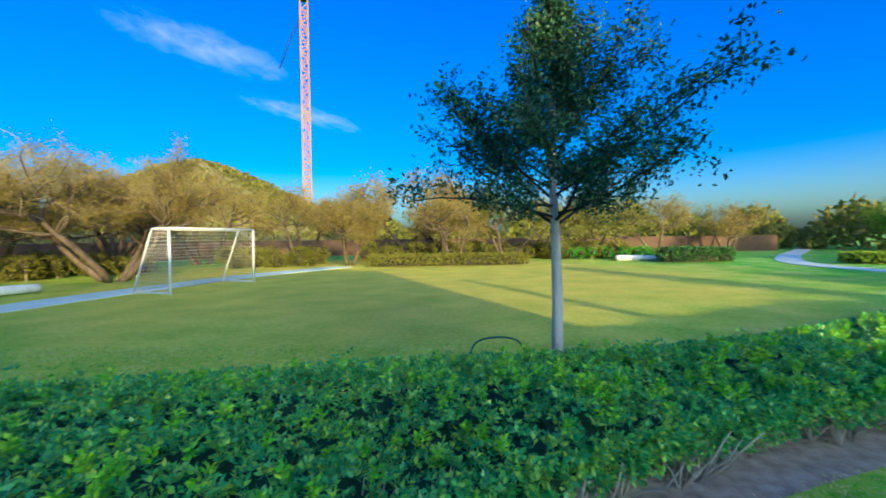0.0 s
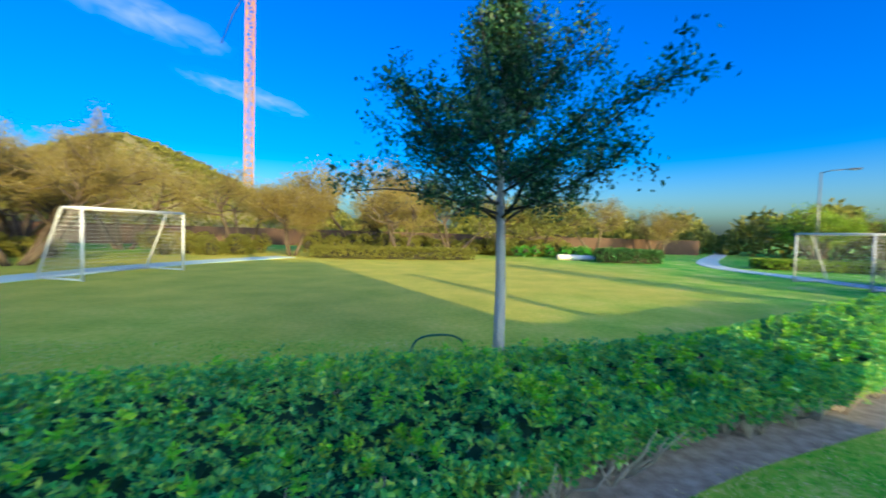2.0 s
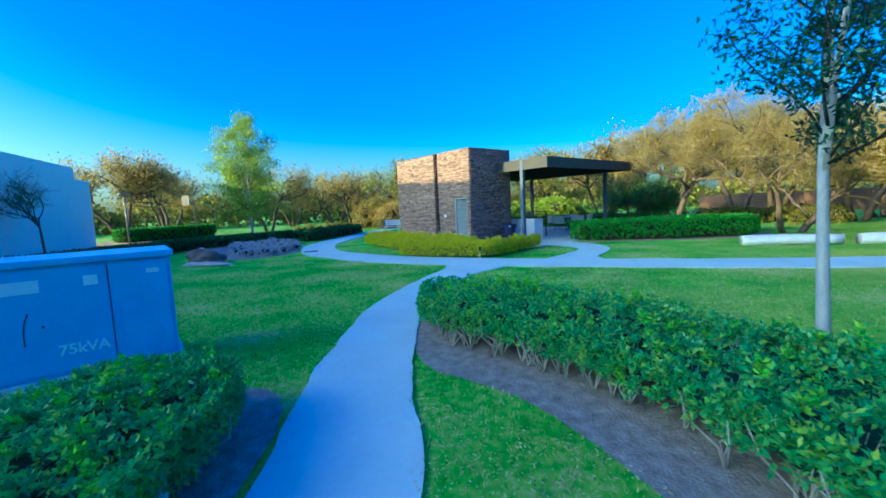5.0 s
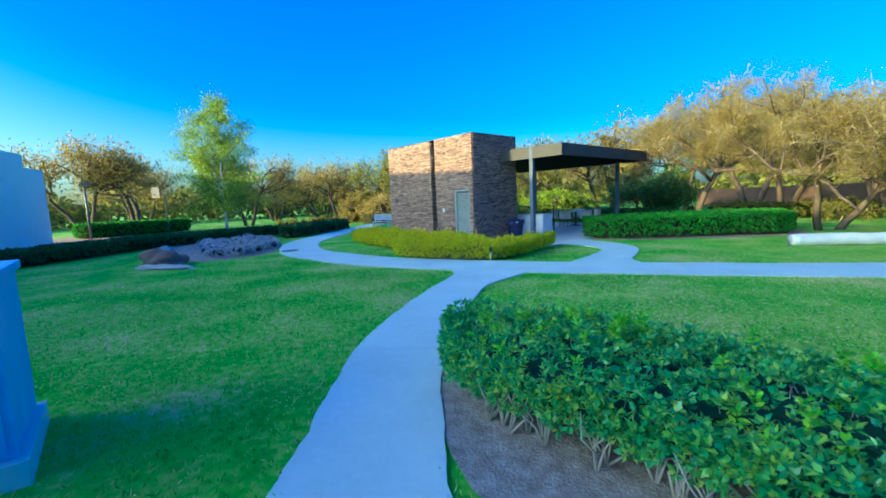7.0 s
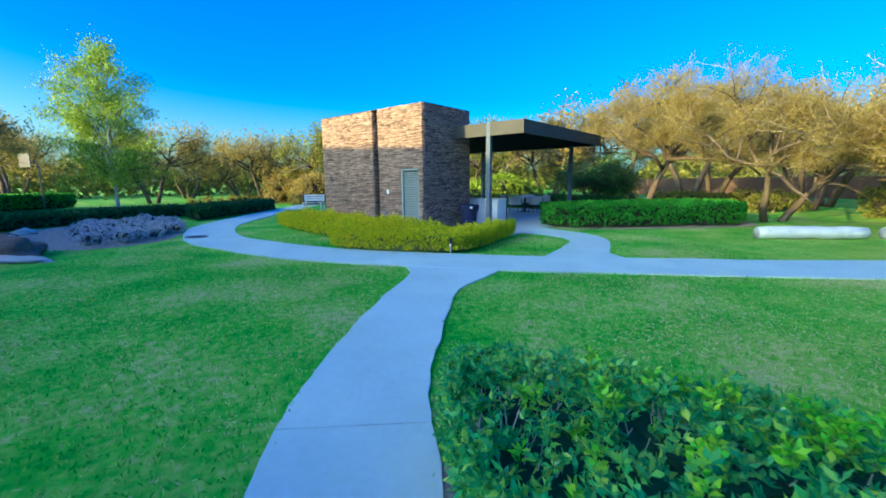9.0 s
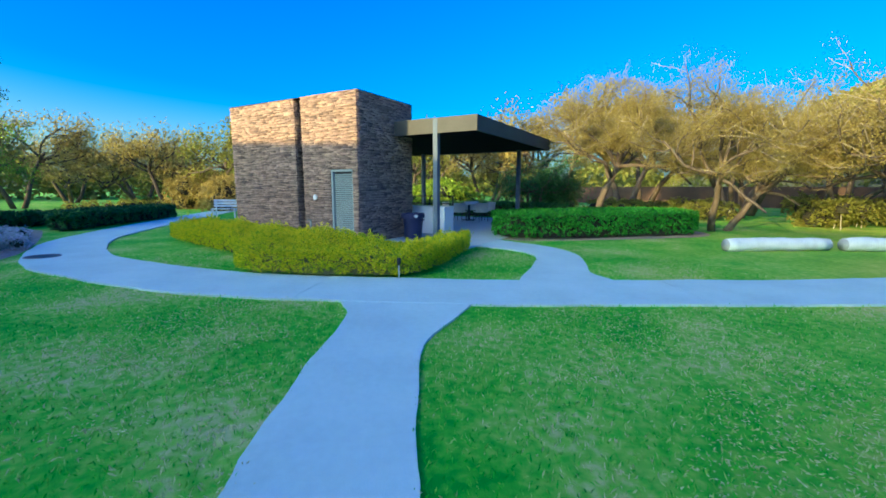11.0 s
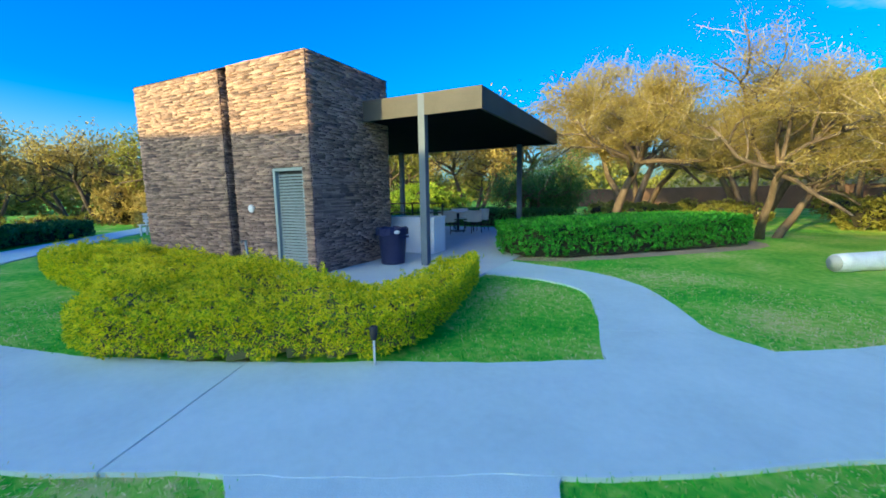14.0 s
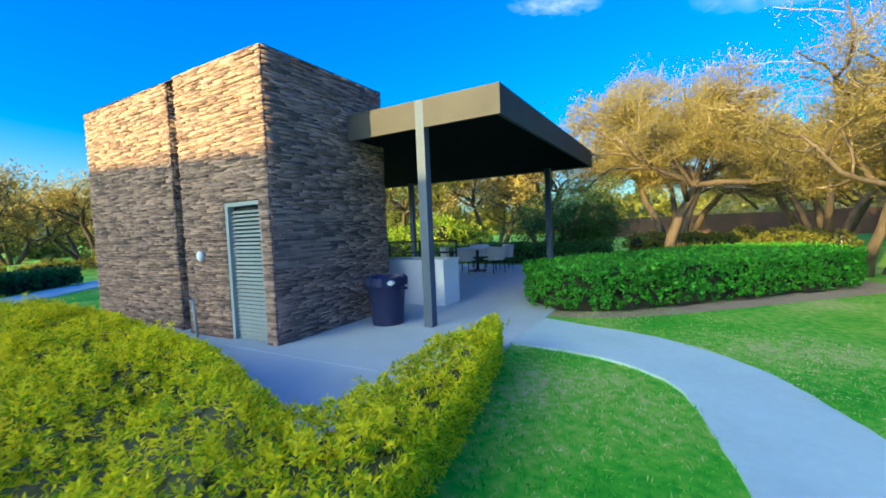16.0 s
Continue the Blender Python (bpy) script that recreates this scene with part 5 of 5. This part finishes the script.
# ---------- grass blades ----------
rng = np.random.default_rng(5)
zone = rng.uniform((-19.5, -8.5), (13.5, 6.5), (380000, 2))
keep = np.ones(len(zone), bool)
for line, half in lines:
    for k in range(len(line) - 1):
        box_near = np.abs(zone - line[k]).max(1) < 2.0
        keep[box_near] &= line_distance(line[k:k + 2], zone[box_near]) > half[k] - 0.03
for poly in (mulch_poly, shade_poly, smooth_poly(GOLDEN_HEDGE), np.array([(CX + u * math.cos(radians(ANG)) - v * math.sin(radians(ANG)), CY + u * math.sin(radians(ANG)) + v * math.cos(radians(ANG))) for u, v in ((-5.3, -0.3), (-1.0, -0.3), (-1.0, -1.7), (2.8, -1.7), (2.8, 9), (-5.3, 9))])):
    keep &= ~inside(poly, zone)
walked = spline([(0, 0), (-2.8, -0.55), (-5.3, -1.1), (-6.7, -1.26), (-8, -1.1), (-10.3, -0.8), (-12, -0.2), (-13.7, 0.7)], 0.5)
near = line_distance(walked, zone)
keep &= rng.uniform(0, 1, len(zone)) < np.clip(1.25 - near / 8, 0.12, 1)
spot = zone[keep]
m = len(spot)
blades = leaf_quads(np.column_stack([spot, np.zeros(m)]), rng.normal(0, 0.55, (m, 3)) + [0, 0, 0.8], 0.042, 0.0095, rng)
grass = quads_object("grass", blades, BLADE)
tagged(grass, "short green grass blades", "grass", kind="stuff")
patch = wave(spot, 0.9, 81) + 0.7 * wave(spot, 3.1, 82)
dry_at = spot[(patch > 0.25) & (rng.uniform(0, 1, m) < 0.75)]
m = len(dry_at)
dry = quads_object("dry_clippings", leaf_quads(np.column_stack([dry_at + rng.normal(0, 0.05, (m, 2)), np.full(m, 0.028)]), rng.normal(0, 1, (m, 3)) * [1, 1, 0.3], 0.03, 0.009, rng), STRAW)
tagged(dry, "scattered dry straw-coloured grass clippings on the lawn", "grass clippings", kind="stuff")

# ---------- wisps of cloud ----------
cloud_mat = bpy.data.materials.new("cloud")
cloud_mat.use_nodes = True
nt = cloud_mat.node_tree
nt.nodes.remove(nt.nodes["Principled BSDF"])
tc = nt.nodes.new("ShaderNodeTexCoord")
mp = nt.nodes.new("ShaderNodeMapping")
mp.inputs["Scale"].default_value = (3.0, 1.6, 1)
nz = nt.nodes.new("ShaderNodeTexNoise")
nz.inputs["Scale"].default_value, nz.inputs["Detail"].default_value, nz.inputs["Distortion"].default_value = 1.6, 6, 0.6
gr = nt.nodes.new("ShaderNodeTexGradient")
gr.gradient_type = "SPHERICAL"
mul = nt.nodes.new("ShaderNodeMath")
mul.operation = "MULTIPLY"
rp = nt.nodes.new("ShaderNodeMapRange")
rp.inputs["From Min"].default_value, rp.inputs["From Max"].default_value, rp.inputs["To Max"].default_value = 0.14, 0.6, 0.75
em, tr, mx = nt.nodes.new("ShaderNodeEmission"), nt.nodes.new("ShaderNodeBsdfTransparent"), nt.nodes.new("ShaderNodeMixShader")
em.inputs["Color"].default_value, em.inputs["Strength"].default_value = (0.75, 0.88, 1.0, 1), 0.3
nt.links.new(tc.outputs["Object"], mp.inputs["Vector"])
nt.links.new(mp.outputs[0], nz.inputs["Vector"])
nt.links.new(tc.outputs["Object"], gr.inputs["Vector"])
nt.links.new(nz.outputs["Fac"], mul.inputs[0])
nt.links.new(gr.outputs["Fac"], mul.inputs[1])
nt.links.new(mul.outputs[0], rp.inputs["Value"])
nt.links.new(rp.outputs[0], mx.inputs[0])
nt.links.new(tr.outputs[0], mx.inputs[1])
nt.links.new(em.outputs[0], mx.inputs[2])
nt.links.new(mx.outputs[0], nt.nodes["Material Output"].inputs["Surface"])


def wisp(azimuth, elevation, half_wide, half_high, roll):
    """A flat veil of cloud 900 m off; azimuth in degrees to the left of +y."""
    d = Vector((-math.sin(radians(azimuth)) * math.cos(radians(elevation)), math.cos(radians(azimuth)) * math.cos(radians(elevation)), math.sin(radians(elevation))))
    ob = mesh_object("cloud", [(-1, -1, 0), (1, -1, 0), (1, 1, 0), (-1, 1, 0)], [(0, 1, 2, 3)], cloud_mat)
    ob.matrix_world = look(d * 900, (0, 0, 0), roll) @ Matrix.Diagonal((900 * half_wide, 900 * half_high, 1, 1))
    ob.visible_shadow = False
    return tagged(ob, "thin white wisp of cloud in the blue sky", "cloud", "wisps of cloud", "structure")


wisp(29, 22, 0.24, 0.06, 10)
wisp(18, 16, 0.2, 0.035, 12)
wisp(50, 31, 0.12, 0.04, -15)
wisp(54, 26, 0.14, 0.035, 8)

# ---------- ledge stone ----------
STONES = []                      # plan corner, way along, way out, length, bottom, height


def boxes_object(name, v, mat, parent, label="", kind=""):
    """v: n x 8 x 3, one closed block each."""
    n = len(v)
    quad = np.array([(0, 1, 2, 3), (7, 6, 5, 4), (0, 4, 5, 1), (1, 5, 6, 2), (2, 6, 7, 3), (3, 7, 4, 0)])
    idx = (quad[None] + 8 * np.arange(n)[:, None, None]).reshape(-1)
    me = bpy.data.meshes.new(name)
    me.vertices.add(n * 8)
    me.vertices.foreach_set("co", v.astype(np.float32).reshape(-1))
    me.loops.add(len(idx))
    me.loops.foreach_set("vertex_index", idx.astype(np.int32))
    me.polygons.add(n * 6)
    me.polygons.foreach_set("loop_start", np.arange(n * 6, dtype=np.int32) * 4)
    me.update(calc_edges=True)
    me.materials.append(mat)
    ob = new(name, me)
    ob.parent = parent
    return tagged(ob, label, kind=kind)


def courses(origin, along, out, length, z0, z1, rng, gaps=()):
    z = z0
    while z < z1 - 0.005:
        h = min(rng.choice([0.018, 0.022, 0.027, 0.034]), z1 - z)
        x = -rng.uniform(0, 0.25)
        while x < length:
            w = rng.uniform(0.1, 0.42)
            a, b = max(x, 0.0), min(x + w, length)
            x += w
            cuts = [(a, b)]
            for g0, g1, gz in gaps:
                if z < gz:
                    cuts = [c for a1, b1 in cuts for c in ((a1, min(b1, g0)), (max(a1, g1), b1)) if c[1] - c[0] > 0.012]
            for a1, b1 in cuts:
                if b1 - a1 > 0.012:
                    STONES.append((origin, along, out, a1, b1, z, z + h, rng.uniform(0.012, 0.042)))
        z += h


rng = np.random.default_rng(9)
courses((-5.15, 0.06), (1, 0), (0, -1), 2.865, 0.0, TOP, rng)
courses((-1.96, 0.0), (1, 0), (0, -1), 1.985, 0.0, TOP, rng, [(DOOR[0] + 1.96, DOOR[1] + 1.96, DOOR[2])])
courses((0.0, 0.0), (0, 1), (1, 0), 2.41, 0.0, TOP, rng)
courses((-2.31, 0.06), (0, 1), (1, 0), 0.64, 0.0, TOP, rng)
courses((-5.15, 2.41), (0, -1), (-1, 0), 2.35, 0.0, TOP, rng)
loose, solid = [], []
for s in STONES:
    o, al, out, a, b, z0, z1, proud = s
    near_corner = al == (0, 1) and out == (1, 0) and o == (0.0, 0.0) and a < 0.9 and 1.0 < z0 < 1.8
    (loose if near_corner and len(loose) < 290 else solid).append(s)


def block(s):
    o, al, out, a, b, z0, z1, proud = s
    g, j = 0.0015, rng.uniform(-0.004, 0.004, 4)
    pts = []
    for d, k in ((-0.01, 0), (proud, 1)):
        for q, z in ((a + g, z0 + g), (b - g, z0 + g), (b - g, z1 - g), (a + g, z1 - g)):
            e = d + (j[len(pts) % 4] if k else 0)
            pts.append((o[0] + al[0] * q + out[0] * e, o[1] + al[1] * q + out[1] * e, z))
    return pts


boxes_object("stone_cladding", np.array([block(s) for s in solid]), STONE, wall, "split brown ledge stone cladding", "stuff")
variants = []
for k in range(6):
    r = rng.uniform(-0.08, 0.08, 4)
    me = bpy.data.meshes.new("stone")
    v = [(0, 0, 0), (0, 1, 0), (0, 1, 1), (0, 0, 1), (1 + r[0], 0, 0), (1 + r[1], 1, 0), (1 + r[2], 1, 1), (1 + r[3], 0, 1)]
    me.from_pydata(v, [], [(3, 2, 1, 0), (4, 5, 6, 7), (0, 1, 5, 4), (1, 2, 6, 5), (2, 3, 7, 6), (3, 0, 4, 7)])
    me.materials.append(STONE_PIECE)
    variants.append(me)
for i, (o, al, out, a, b, z0, z1, proud) in enumerate(loose):
    st = new("stone", variants[i % 6])
    st.parent = wall
    st.location = (-0.01, a + 0.0015, z0 + 0.0015)
    st.scale = (proud + 0.01, b - a - 0.003, z1 - z0 - 0.003)
coping = boxpart("coping", (-5.17, 0.03, TOP), (0.02, 2.43, TOP + 0.012), MORTAR, pavilion)
